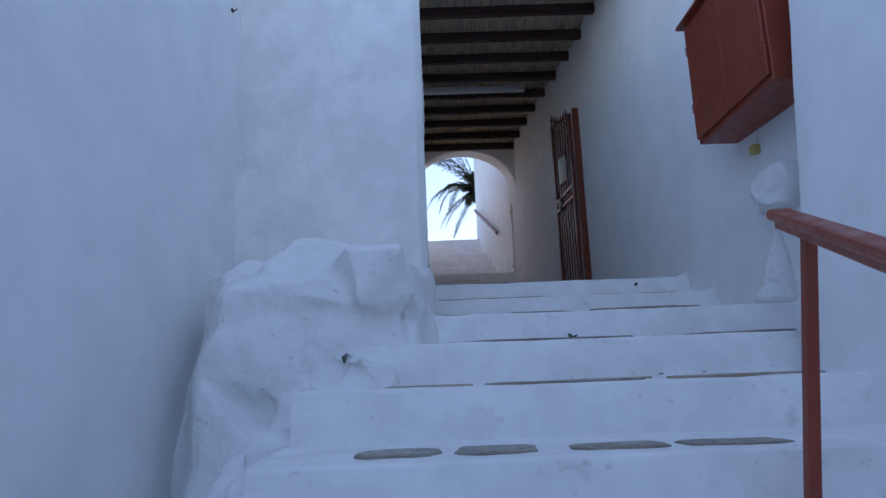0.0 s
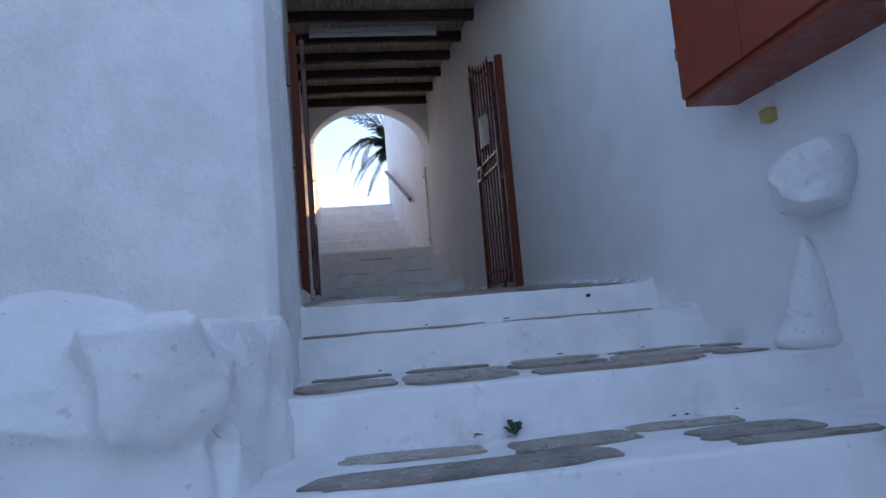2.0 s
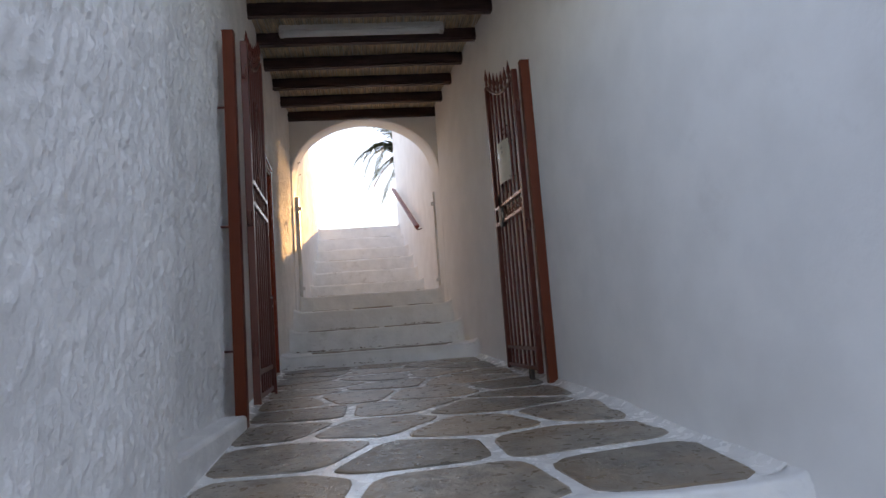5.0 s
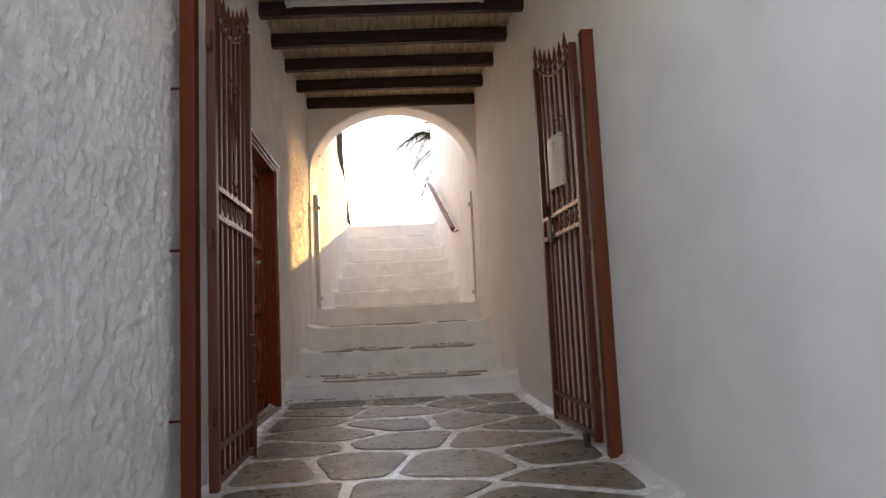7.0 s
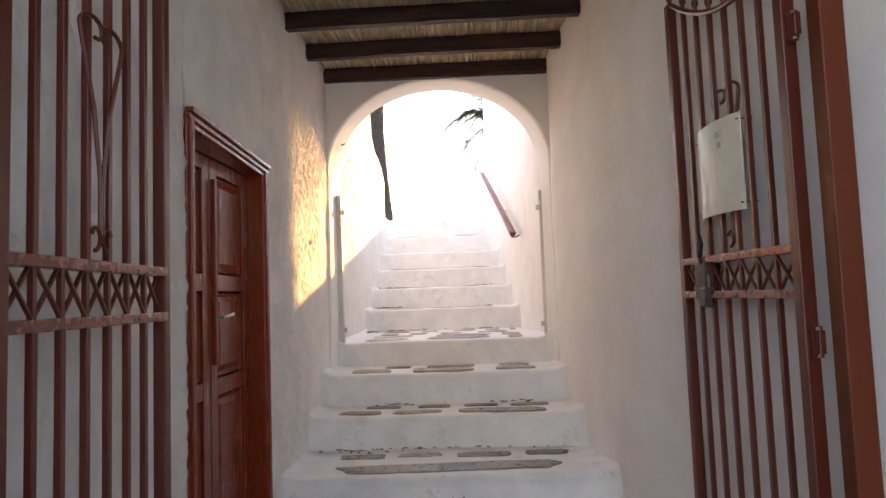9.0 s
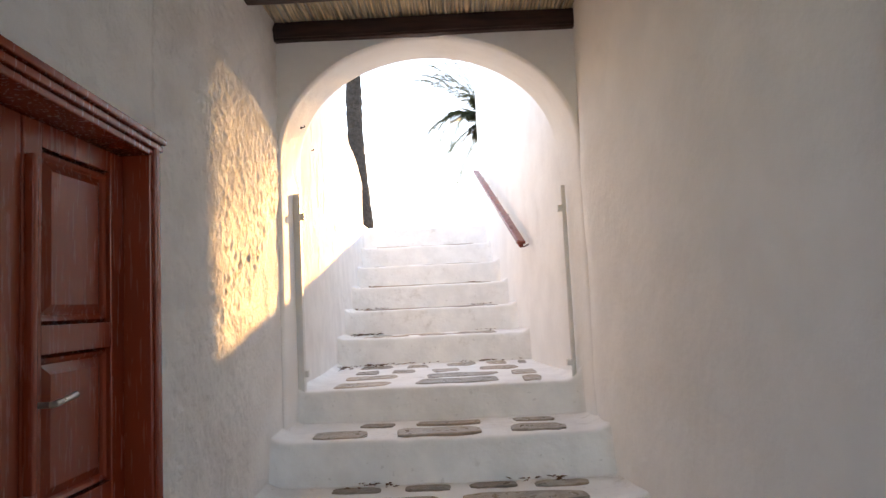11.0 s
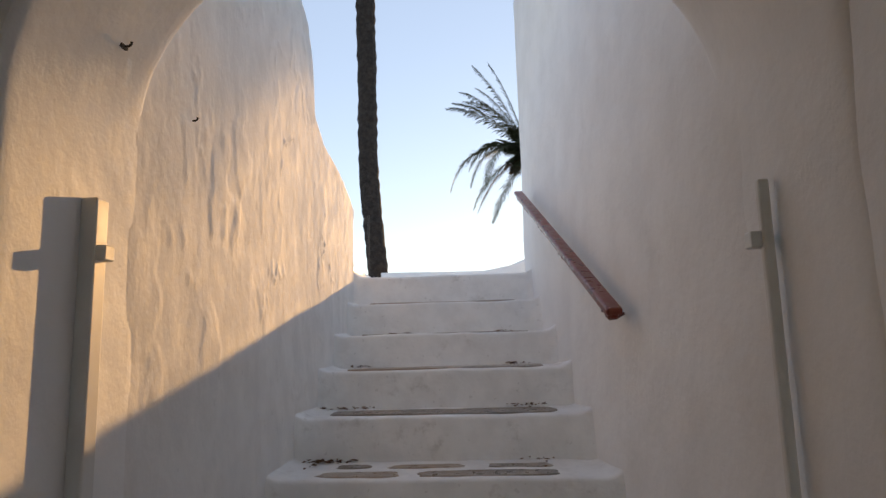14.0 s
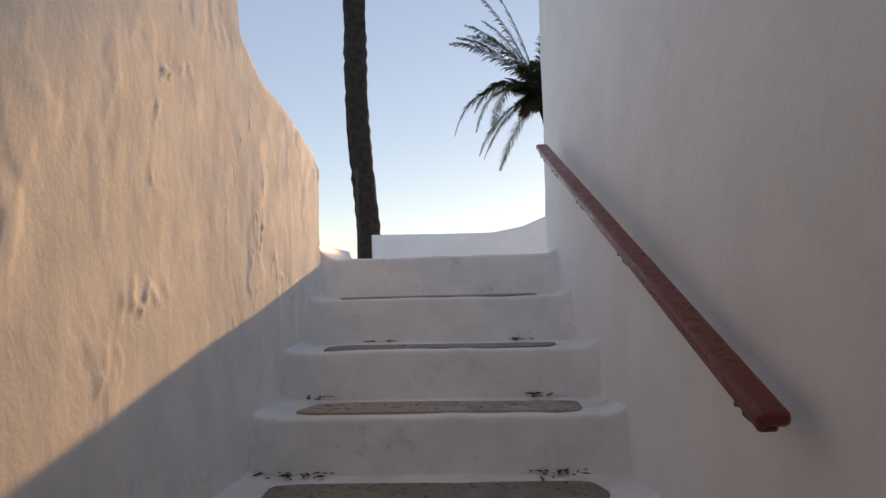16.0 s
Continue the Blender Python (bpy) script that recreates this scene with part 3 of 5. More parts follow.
ins = [step(stairs_in, y, z, yb + 0.04, z - 2.47 if i == 0 else 0.25, i=20 + i, fillet=0.14) for i, (y, z, yb) in enumerate(STEPS_IN)]
STEPS_UP = [(11.72, 3.58, 12.27), (12.27, 3.836, 12.81), (12.81, 4.095, 13.32), (13.32, 4.348, 13.88), (13.88, 4.63, 14.36), (14.36, 4.913, 15.2)]
stairs_up = empty("stairs_upper", "whitewashed upper steps between two stair walls", "stairs", kind="structure")
ups = [step(stairs_up, y, z, yb + 0.04, 0.28, i=30 + i, fillet=0.13) for i, (y, z, yb) in enumerate(STEPS_UP)]

# top terrace
verts, faces = [], []
for j in range(9):
    for i in range(25):
        x, y = -6 + 0.5 * i, 15.0 + 0.5 * j
        verts.append((x, y, 4.905 + 0.01 * nz(x, y, 0, 1)))
for j in range(8):
    for i in range(24):
        k = j * 25 + i
        faces.append((k, k + 1, k + 26, k + 25))
tagged(mesh_ob("floor_terrace", verts, faces, WASH_STEP), "pale whitewashed terrace at the top of the stairs", "terrace", kind="structure")

# passage floor: limewashed bedding, stones are laid on it further down
verts, faces = [], []
nx, ny = 30, 70
for j in range(ny + 1):
    y = 3.68 + (8.45 - 3.68) * j / ny
    for i in range(nx + 1):
        a, b = lerp(LEFT_X, y) - 0.05, lerp(RIGHT_X, y) + 0.03
        x = a + (b - a) * i / nx
        d = max(0, 1 - min(x - a - 0.05, b - 0.03 - x) / 0.10)
        verts.append((x, y, lerp(FLOOR_Z, y) + 0.005 * nz(x, y, 0, 3) + 0.06 * (1 - math.sqrt(max(0, 1 - min(1, d) ** 2)))))
for j in range(ny):
    for i in range(nx):
        k = j * (nx + 1) + i
        faces.append((k, k + 1, k + nx + 2, k + nx + 1))
floor = tagged(mesh_ob("floor", verts, faces, FLOOR_PAINT), "crazy-paved passage floor with limewashed joints", "floor", kind="structure")

# parapet beyond the terrace
tagged(wall("wall_parapet", [(-0.40, 18.6), (0.6, 18.58), (1.3, 18.6), (1.7, 18.6), (2.1, 18.6), (2.6, 18.6)], 4.85, [5.47, 5.45, 5.45, 5.52, 5.68, 5.85], 0.25, WASH, 1, ds=0.1, dz=0.1, seed=12, round_top=0.06, round_a=0.08), "low whitewashed parapet wall curving up at one end", "parapet", kind="structure")


# ---- things: lower alley ----
def rock(label, lumps_, seed, voxel=0.02, corners=15, blunt=4, relief=0.075):
    """A whitewashed rock: angular blocks (centre, radii, turn) grown together under many coats of limewash."""
    rg = np.random.RandomState(seed)
    bm = bmesh.new()
    for c, rad, turn in lumps_:
        d = rg.normal(size=(corners, 3))
        d /= np.linalg.norm(d, axis=1)[:, None]
        d = np.sign(d) * np.abs(d) ** 0.62
        ca, sa = math.cos(turn), math.sin(turn)
        vs = []
        for p in d * np.array(rad) * 1.06:
            vs.append(bm.verts.new((c[0] + p[0] * ca - p[1] * sa, c[1] + p[0] * sa + p[1] * ca, c[2] + p[2])))
        res = bmesh.ops.convex_hull(bm, input=vs)
        loose = [e for e in res["geom_interior"] if isinstance(e, bmesh.types.BMVert)]
        bmesh.ops.delete(bm, geom=loose, context="VERTS")
    ob = part("boulder", bm, ROCK_WASH, smooth=True)
    m = ob.modifiers.new("grown_together", "REMESH")
    m.mode, m.voxel_size, m.use_smooth_shade = "VOXEL", voxel, True
    m = ob.modifiers.new("limewash_coats", "SMOOTH")
    m.factor, m.iterations = 0.5, blunt
    tx = bpy.data.textures.new("rock_relief", "CLOUDS")
    tx.noise_scale, tx.noise_depth = relief * 4, 3
    m = ob.modifiers.new("uneven", "DISPLACE")
    m.texture, m.strength, m.mid_level, m.texture_coords = tx, relief, 0.5, "GLOBAL"
    tx = bpy.data.textures.new("rock_facets", "VORONOI")
    tx.noise_scale = relief * 5
    m = ob.modifiers.new("facets", "DISPLACE")
    m.texture, m.strength, m.mid_level, m.texture_coords = tx, -0.8 * relief, 0.3, "GLOBAL"
    return tagged(ob, label, "rock")


rock("large whitewashed boulder built into the stair corner", [
    ((-0.02, 1.92, 1.97), (0.40, 0.42, 0.26), 0.25), ((0.24, 1.70, 1.96), (0.23, 0.25, 0.20), 0.3), ((0.40, 2.14, 1.80), (0.19, 0.28, 0.40), -0.3), ((-0.34, 1.86, 1.62), (0.46, 0.50, 0.46), 0.2),
    ((-0.44, 1.84, 1.10), (0.44, 0.50, 0.46), -0.15), ((-0.02, 1.80, 1.60), (0.40, 0.42, 0.44), 0.3), ((-0.58, 2.22, 1.80), (0.34, 0.42, 0.40), 0.0), ((-0.16, 1.68, 1.16), (0.42, 0.50, 0.44), 0.35),
    ((0.26, 2.00, 1.50), (0.26, 0.40, 0.36), 0.2), ((0.16, 1.75, 1.30), (0.26, 0.40, 0.34), 0.5), ((-0.50, 1.60, 1.02), (0.32, 0.42, 0.46), 0.1)], 5, voxel=0.018, corners=18, blunt=6)
rock("low whitewashed rock mound beside the lower steps", [
    ((-0.10, 1.02, 0.86), (0.30, 0.40, 0.30), 0.3), ((0.02, 1.20, 1.05), (0.20, 0.40, 0.30), -0.2), ((-0.45, 0.98, 0.74), (0.36, 0.58, 0.20), 0.1), ((0.02, 0.66, 0.95), (0.20, 0.32, 0.22), 0.2)], 9, corners=20, blunt=9)
rock("whitewashed rock bulging out of the wall", [
    ((2.80, 2.15, 2.56), (0.15, 0.17, 0.16), 0.3), ((2.79, 2.17, 2.50), (0.15, 0.18, 0.13), -0.1)], 3, voxel=0.010, corners=34, blunt=4, relief=0.035)
tagged(blob("rock_spur", [((2.80, 2.28, 2.24), (0.030, 0.030, 0.06)), ((2.80, 2.28, 2.14), (0.055, 0.06, 0.10)), ((2.79, 2.28, 2.04), (0.08, 0.08, 0.11)), ((2.78, 2.29, 1.94), (0.105, 0.10, 0.12)), ((2.77, 2.30, 1.85), (0.16, 0.13, 0.08))], (2.79, 2.28, 1.95), ROCK_WASH, sub=6, rough=0.03, facets=0.018, seed=13, k=0.018), "pointed whitewashed rock spur at the wall foot", "rock")


def cabinet():
    ob = empty("wall_cabinet", "oxide-red metal meter cabinet hung on the white wall", "cabinet", at=(2.66, 2.1, 3.03))
    inv = Matrix.Translation((-2.66, -2.1, -3.03))

    def add(name, bm, mat, parent=ob, label=""):
        bmesh.ops.transform(bm, matrix=inv, verts=bm.verts)
        return part(name, bm, mat, parent, label)
    y0, y1, x0, z0, z1 = 1.58, 2.62, 2.515, 3.012, 3.93
    bm = bmesh.new()
    box(bm, (x0 + 0.012, y0, z0), (2.87, y1, z1), 0.006)
    add("body", bm, RED)
    for a, b in ((y0 + 0.02, 2.098), (2.104, y1 - 0.008)):
        bm = bmesh.new()
        box(bm, (x0 - 0.008, a, z0 + 0.035), (x0 + 0.010, b, z1 - 0.02), 0.004)
        d = add("door", bm, RED)
        for z in (3.25, 3.7):
            bm = bmesh.new()
            tube(bm, [(x0 - 0.008, a + 0.006 if a < 2 else b - 0.006, z), (x0 - 0.008, a + 0.006 if a < 2 else b - 0.006, z + 0.06)], 0.009, 8)
            add("hinge", bm, RED, d)
    bm = bmesh.new()
    m = [(x0 - 0.05, y0 - 0.03, z1), (x0 - 0.05, y1 + 0.04, z1), (2.86, y1 + 0.04, z1), (2.86, y0 - 0.03, z1)]
    v = [bm.verts.new(p) for p in m] + [bm.verts.new((p[0], p[1], p[2] + 0.02)) for p in m]
    w = [bm.verts.new((2.72, y0 + 0.1, z1 + 0.22)), bm.verts.new((2.72, y1 - 0.1, z1 + 0.22)), bm.verts.new((2.86, y1 - 0.1, z1 + 0.22)), bm.verts.new((2.86, y0 + 0.1, z1 + 0.22))]
    bm.faces.new(v[:4][::-1])
    for k in range(4):
        j = (k + 1) % 4
        bm.faces.new((v[k], v[j], v[4 + j], v[4 + k]))
        bm.faces.new((v[4 + k], v[4 + j], w[j], w[k]))
    bm.faces.new(w)
    add("roof", bm, RED, label="sloping red lid")
    return ob


cabinet()
box_y = empty("junction_box", "small yellowed plastic junction box with a thin cable", "junction box", at=(2.80, 2.385, 2.88))
bm = bmesh.new()
box(bm, (-0.035, -0.03, -0.032), (0.03, 0.03, 0.032), 0.006)
part("case", bm, YELLOW, box_y)
bm = bmesh.new()
tube(bm, [(0.0, -0.01, 0.03), (0.0, -0.03, 0.07), (0.0, -0.06, 0.11), (0.0, -0.09, 0.15)], 0.004, 6)
part("cable", bm, WHITE_METAL, box_y)


def hand_rail(name, label, a, b, at, mat):
    """A moulded rail from a to b: broad rounded top on a narrower under-rail."""
    ob = empty(name, label, "handrail", at=at)
    a, b, o = Vector(a), Vector(b), Vector(at)
    up = Vector((0, 0, 1))
    bm = bmesh.new()
    bar(bm, a - o, b - o, 0.075, 0.036, up, 0.012)
    part("top_rail", bm, mat, ob)
    bm = bmesh.new()
    d = (b - a).normalized()
    bar(bm, a + d * 0.03 - o - up * 0.030, b - d * 0.01 - o - up * 0.030, 0.046, 0.03, up, 0.008)
    part("under_rail", bm, mat, ob)
    return ob


r1 = hand_rail("stair_railing", "red-painted wooden stair rail on a slim post", (1.745, 0.33, 1.935), (1.42, -0.98, 1.46), (1.73, 0.15, 0.99), RED)
bm = bmesh.new()
bar(bm, (-0.115, 0, -0.02), (0.0, 0, 0.83), 0.036, 0.036, (0, 1, 0), 0.004)
part("post", bm, RED, r1)
bm = bmesh.new()
box(bm, (-0.165, -0.05, -0.03), (-0.065, 0.05, 0.008), 0.003)
part("foot_plate", bm, RED, r1)
bm = bmesh.new()
box(bm, (1.445 - 1.73 - 0.018, -0.95 - 0.15 - 0.018, -0.62), (1.445 - 1.73 + 0.018, -0.95 - 0.15 + 0.018, 0.42), 0.004)
part("post", bm, RED, r1)

RAIL_A, RAIL_B = (1.898, 11.27, 4.375), (1.640, 14.02, 5.595)
r2 = hand_rail("wall_handrail", "red-brown moulded handrail on brackets along the wall", RAIL_A, RAIL_B, RAIL_A, RAIL_RED)
for f in (0.05, 0.38, 0.62, 0.84, 0.97):
    p = Vector(RAIL_A).lerp(Vector(RAIL_B), f) - Vector(RAIL_A)
    bm = bmesh.new()
    tube(bm, [p + Vector((0, 0, -0.04)), p + Vector((0.0, 0, -0.070)), p + Vector((0.015, 0.01, -0.084)), p + Vector((0.05, 0.04, -0.080)), p + Vector((0.102, 0.10, -0.055))], 0.007, 8)
    tube(bm, [p + Vector((-0.004, 0, -0.043)), p + Vector((-0.004, 0, -0.052))], 0.02, 10)
    part("bracket", bm, RED_METAL, r2)


# ---- things: gate and passage ----
def gate_post(x, y, z0, z1, w=0.1):
    ob = empty("gate_post", "square red-brown steel gate post against the white wall", "gate post", "gate posts", at=(x, y, z0))
    bm = bmesh.new()
    box(bm, (-w / 2, -w / 2, -0.02), (w / 2, w / 2, z1 - z0), 0.005)
    part("post", bm, POST_RED, ob)
    bm = bmesh.new()
    box(bm, (-w / 2 - 0.003, -w / 2 - 0.003, z1 - z0 - 0.004), (w / 2 + 0.003, w / 2 + 0.003, z1 - z0 + 0.006), 0.003)
    part("cap", bm, POST_RED, ob)
    for z in (0.45, 1.2, 1.95):
        bm = bmesh.new()
        tube(bm, [(-0.012 if x < 1 else 0.012, -w / 2 + 0.02, z), (-0.10 if x < 1 else 0.06, -w / 2 + 0.02, z)], 0.007, 6)
        part("wall_anchor", bm, RED_METAL, ob)
    return ob


gate_post(0.412, 5.37, 2.32, 4.765, 0.068)
gate_post(2.482, 6.10, 2.35, 4.815, 0.070)


def gate_leaf(hinge, tip, z0, rise, label, extras):
    """One wrought-iron leaf from its hinge to its free edge. Local x runs along the leaf, z up."""
    h, t = Vector(hinge), Vector(tip)
    width = (t - h).length
    ob = empty("gate_leaf", label, "gate", "passage gate leaves", at=(h.x, h.y, z0))
    ob.rotation_euler = (0, 0, math.atan2(t.y - h.y, t.x - h.x))
    bm = bmesh.new()
    box(bm, (0.0, -0.022, 0.0), (0.045, 0.022, 2.30 + rise), 0.004)
    part("hinge_stile", bm, RED_METAL, ob)
    bm = bmesh.new()
    box(bm, (width - 0.04, -0.02, 0.0), (width, 0.02, 2.49 + rise), 0.004)
    part("lock_stile", bm, RED_METAL, ob)
    for z in (0.02, 0.17):
        bm = bmesh.new()
        box(bm, (0.045, -0.014, z), (width - 0.04, 0.014, z + 0.03), 0.003)
        part("bottom_rail", bm, RED_METAL, ob)
    zm = 3.69 - z0
    for z in (zm, zm + 0.14):
        bm = bmesh.new()
        box(bm, (0.03, -0.022, z - 0.014), (width - 0.02, 0.022, z + 0.014), 0.003)
        part("middle_rail", bm, RAIL_METAL, ob, "shiny red-brown rail")
    n = 7
    top = lambda u: 2.27 + rise + 0.21 * (u ** 1.8) - 0.06 * math.sin(math.pi * u)
    bm = bmesh.new()
    vs = tube(bm, [(0.04 + (width - 0.08) * k / 14, 0, top(k / 14)) for k in range(15)], 0.012, 8)
    part("top_rail", bm, RED_METAL, ob)
    for k in range(n):
        u = (k + 1) / n
        x = 0.045 + (width - 0.085) * u
        if k < n - 1:
            bm = bmesh.new()
            box(bm, (x - 0.009, -0.009, 0.03), (x + 0.009, 0.009, zm), 0.0015)
            part("bar", bm, RED_METAL, ob)
            bm = bmesh.new()
            box(bm, (x - 0.009, -0.009, zm + 0.14), (x + 0.009, 0.009, top(u) + 0.005), 0.0015)
            part("bar", bm, RED_METAL, ob)
            bm = bmesh.new()
            box(bm, (x - 0.007, -0.007, zm + 0.012), (x + 0.007, 0.007, zm + 0.13), 0.001)
            part("bar", bm, RED_METAL, ob)
        else:
            x += 0.02
        bm = bmesh.new()
        zz = top(u)
        tube(bm, [(x, 0, zz), (x, 0, zz + 0.025), (x, 0, zz + 0.035), (x, 0, zz + 0.045), (x, 0, zz + 0.06), (x, 0, zz + 0.09), (x, 0, zz + 0.19)], [0.008, 0.008, 0.015, 0.015, 0.009, 0.019, 0.0015], 8)
        part("spear_head", bm, RED_METAL, ob)
        bm = bmesh.new()
        hw = (width - 0.085) / n / 2 - 0.008
        xm = 0.045 + (width - 0.085) * (k + 0.5) / n
        for sg in (-1, 1):
            bar(bm, (xm - hw, sg * 0.004, zm + (0.014 if sg > 0 else 0.126)), (xm + hw, sg * 0.004, zm + (0.126 if sg > 0 else 0.014)), 0.006, 0.010, (0, 1, 0))
        part("lattice_cross", bm, RED_METAL, ob)
    xc = 0.045 + (width - 0.085) * 0.5
    for s in (-1, 1):
        bm = bmesh.new()
        pts = [(xc + s * 0.004, -0.012, 0.37), (xc + s * 0.006, -0.012, 0.55), (xc + s * 0.03, -0.012, 0.75), (xc + s * 0.075, -0.012, 0.95)]
        for k in range(17):
            a = k / 16 * 4.6
            rr = 0.052 * (1 - 0.62 * k / 16)
            pts.append((xc + s * (0.030 + rr * math.cos(a)), -0.012, 0.99 + rr * math.sin(a)))
        pts = [(xc + (p[0] - xc) * 1.3, p[1], (p[2] - 0.37) * 0.85 + zm + 0.22) for p in pts]
        tube(bm, pts, 0.006, 6)
        part("scroll", bm, RED_METAL, ob)
        bm = bmesh.new()
        pts = []
        for k in range(13):
            a = math.pi / 2 + k / 12 * 4.4
            rr = 0.036 * (1 - 0.55 * k / 12)
            pts.append((xc + s * (0.036 + rr * math.cos(a)) * 0.9, -0.012, zm + 0.215 - rr * math.sin(a)))
        tube(bm, pts, 0.006, 6)
        part("scroll", bm, RED_METAL, ob)
    for z in (0.30, 1.1, 2.05):
        bm = bmesh.new()
        box(bm, (-0.05, -0.010, z), (0.004, 0.010, z + 0.07), 0.003)
        tube(bm, [(-0.025, 0, z - 0.01), (-0.025, 0, z + 0.08)], 0.014, 8)
        part("hinge", bm, RED_METAL, ob)
    if extras == "bolt":
        for z in (0.42, 0.62, 0.68):
            bm = bmesh.new()
            tube(bm, [(width - 0.04, -0.03, z), (width - 0.04 - (0.16 if z > 0.65 else 0.08), -0.03, z)], 0.006, 6)
            part("bolt_guide", bm, RED_METAL, ob)
        bm = bmesh.new()
        tube(bm, [(width - 0.06, -0.03, -0.01), (width - 0.06, -0.03, 0.70)], 0.008, 8)
        part("drop_bolt", bm, RED_METAL, ob)
    else:
        bm = bmesh.new()
        box(bm, (width - 0.05, -0.03, zm + 0.10), (width + 0.05, -0.012, zm + 0.125), 0.003)
        part("latch_bar", bm, STEEL, ob, "worn steel latch bar")
        bm = bmesh.new()
        box(bm, (width - 0.28, -0.035, zm - 0.02), (width - 0.17, 0.03, zm + 0.13), 0.008)
        part("lock_case", bm, IRON, ob, "dark iron lock case")
        bm = bmesh.new()
        box(bm, (0.10, 0.02, -0.06), (0.16, 0.05, 0.03), 0.004)
        part("door_stop", bm, IRON, ob)
    return ob


gate_leaf((0.490, 5.43), (0.445, 6.25), 2.44, 0.0, "open red-brown wrought-iron gate leaf with spear tops", "bolt")
gate_leaf((2.428, 6.20), (2.368, 7.12), 2.415, 0.09, "open red-brown iron gate leaf holding a sign", "lock")

# sign on the gate leaf: a slightly curved plate, print too faded to read
sg = empty("sign_plate", "curved off-white metal sign wired to the gate", "sign", at=(2.412, 6.73, 4.165))
bm = bmesh.new()
n = 14
g = []
for k in range(n + 1):
    u = k / n - 0.5
    p = Vector((-0.015 - 0.045 * (1 - 4 * u * u), 0.42 * u, 0))
    g.append([bm.verts.new(p + Vector((dx, 0, dz))) for dx, dz in ((0, -0.175), (0, 0.175), (0.004, 0.175), (0.004, -0.175))])
for a, b in zip(g, g[1:]):
    for k in range(4):
        bm.faces.new((a[k], a[(k + 1) % 4], b[(k + 1) % 4], b[k]))
bm.faces.new(g[0])
bm.faces.new(g[-1][::-1])
part("plate", bm, PLATE, sg, smooth=False)
for i, (z, w) in enumerate(((0.12, 0.05), (0.08, 0.03))):
    bm = bmesh.new()
    box(bm, (-0.0545, -0.10 - w / 2, z - 0.012), (-0.0485, -0.10 + w / 2, z + 0.010))
    part("print_bar", bm, PLATE_MARK, sg)
for y, z in ((-0.2, 0.15), (-0.2, -0.15), (0.2, 0.15), (0.2, -0.15)):
    bm = bmesh.new()
    tube(bm, [(-0.025, y, z), (0.03, y - 0.01, z)], 0.003, 5)
    part("wire_tie", bm, IRON, sg)

pl = empty("padlock", "dark iron padlock hanging from the gate rail", "padlock", at=(2.365, 6.86, 3.70))
bm = bmesh.new()
box(bm, (-0.018, -0.035, -0.06), (0.018, 0.035, 0.02), 0.008)
part("lock_body", bm, IRON, pl)
bm = bmesh.new()
tube(bm, [(0, 0.022 * math.cos(a), 0.055 + 0.024 * math.sin(a)) if 0 <= a <= math.pi else (0, 0.022, 0.02) for a in [-1] + list(np.linspace(0, math.pi, 8))] + [(0, -0.022, 0.02)], 0.006, 6)
part("shackle", bm, STEEL, pl)
bm = bmesh.new()
tube(bm, [(0.0, 0, 0.08), (-0.01, 0.03, 0.14), (-0.02, -0.03, 0.19), (-0.01, 0.02, 0.23), (0.0, 0.05, 0.16), (0.0, 0.04, 0.10)], 0.009, 6)
part("chain", bm, IRON, pl)

# ledge in the recess between the pier and the gate post
bm = bmesh.new()
box(bm, (0.22, 3.98, 2.1), (0.452, 5.32, 2.40), 0.02)
tagged(part("trim_ledge", bm, STUCCO), "low plastered ledge beside the gate post", "ledge", kind="structure")


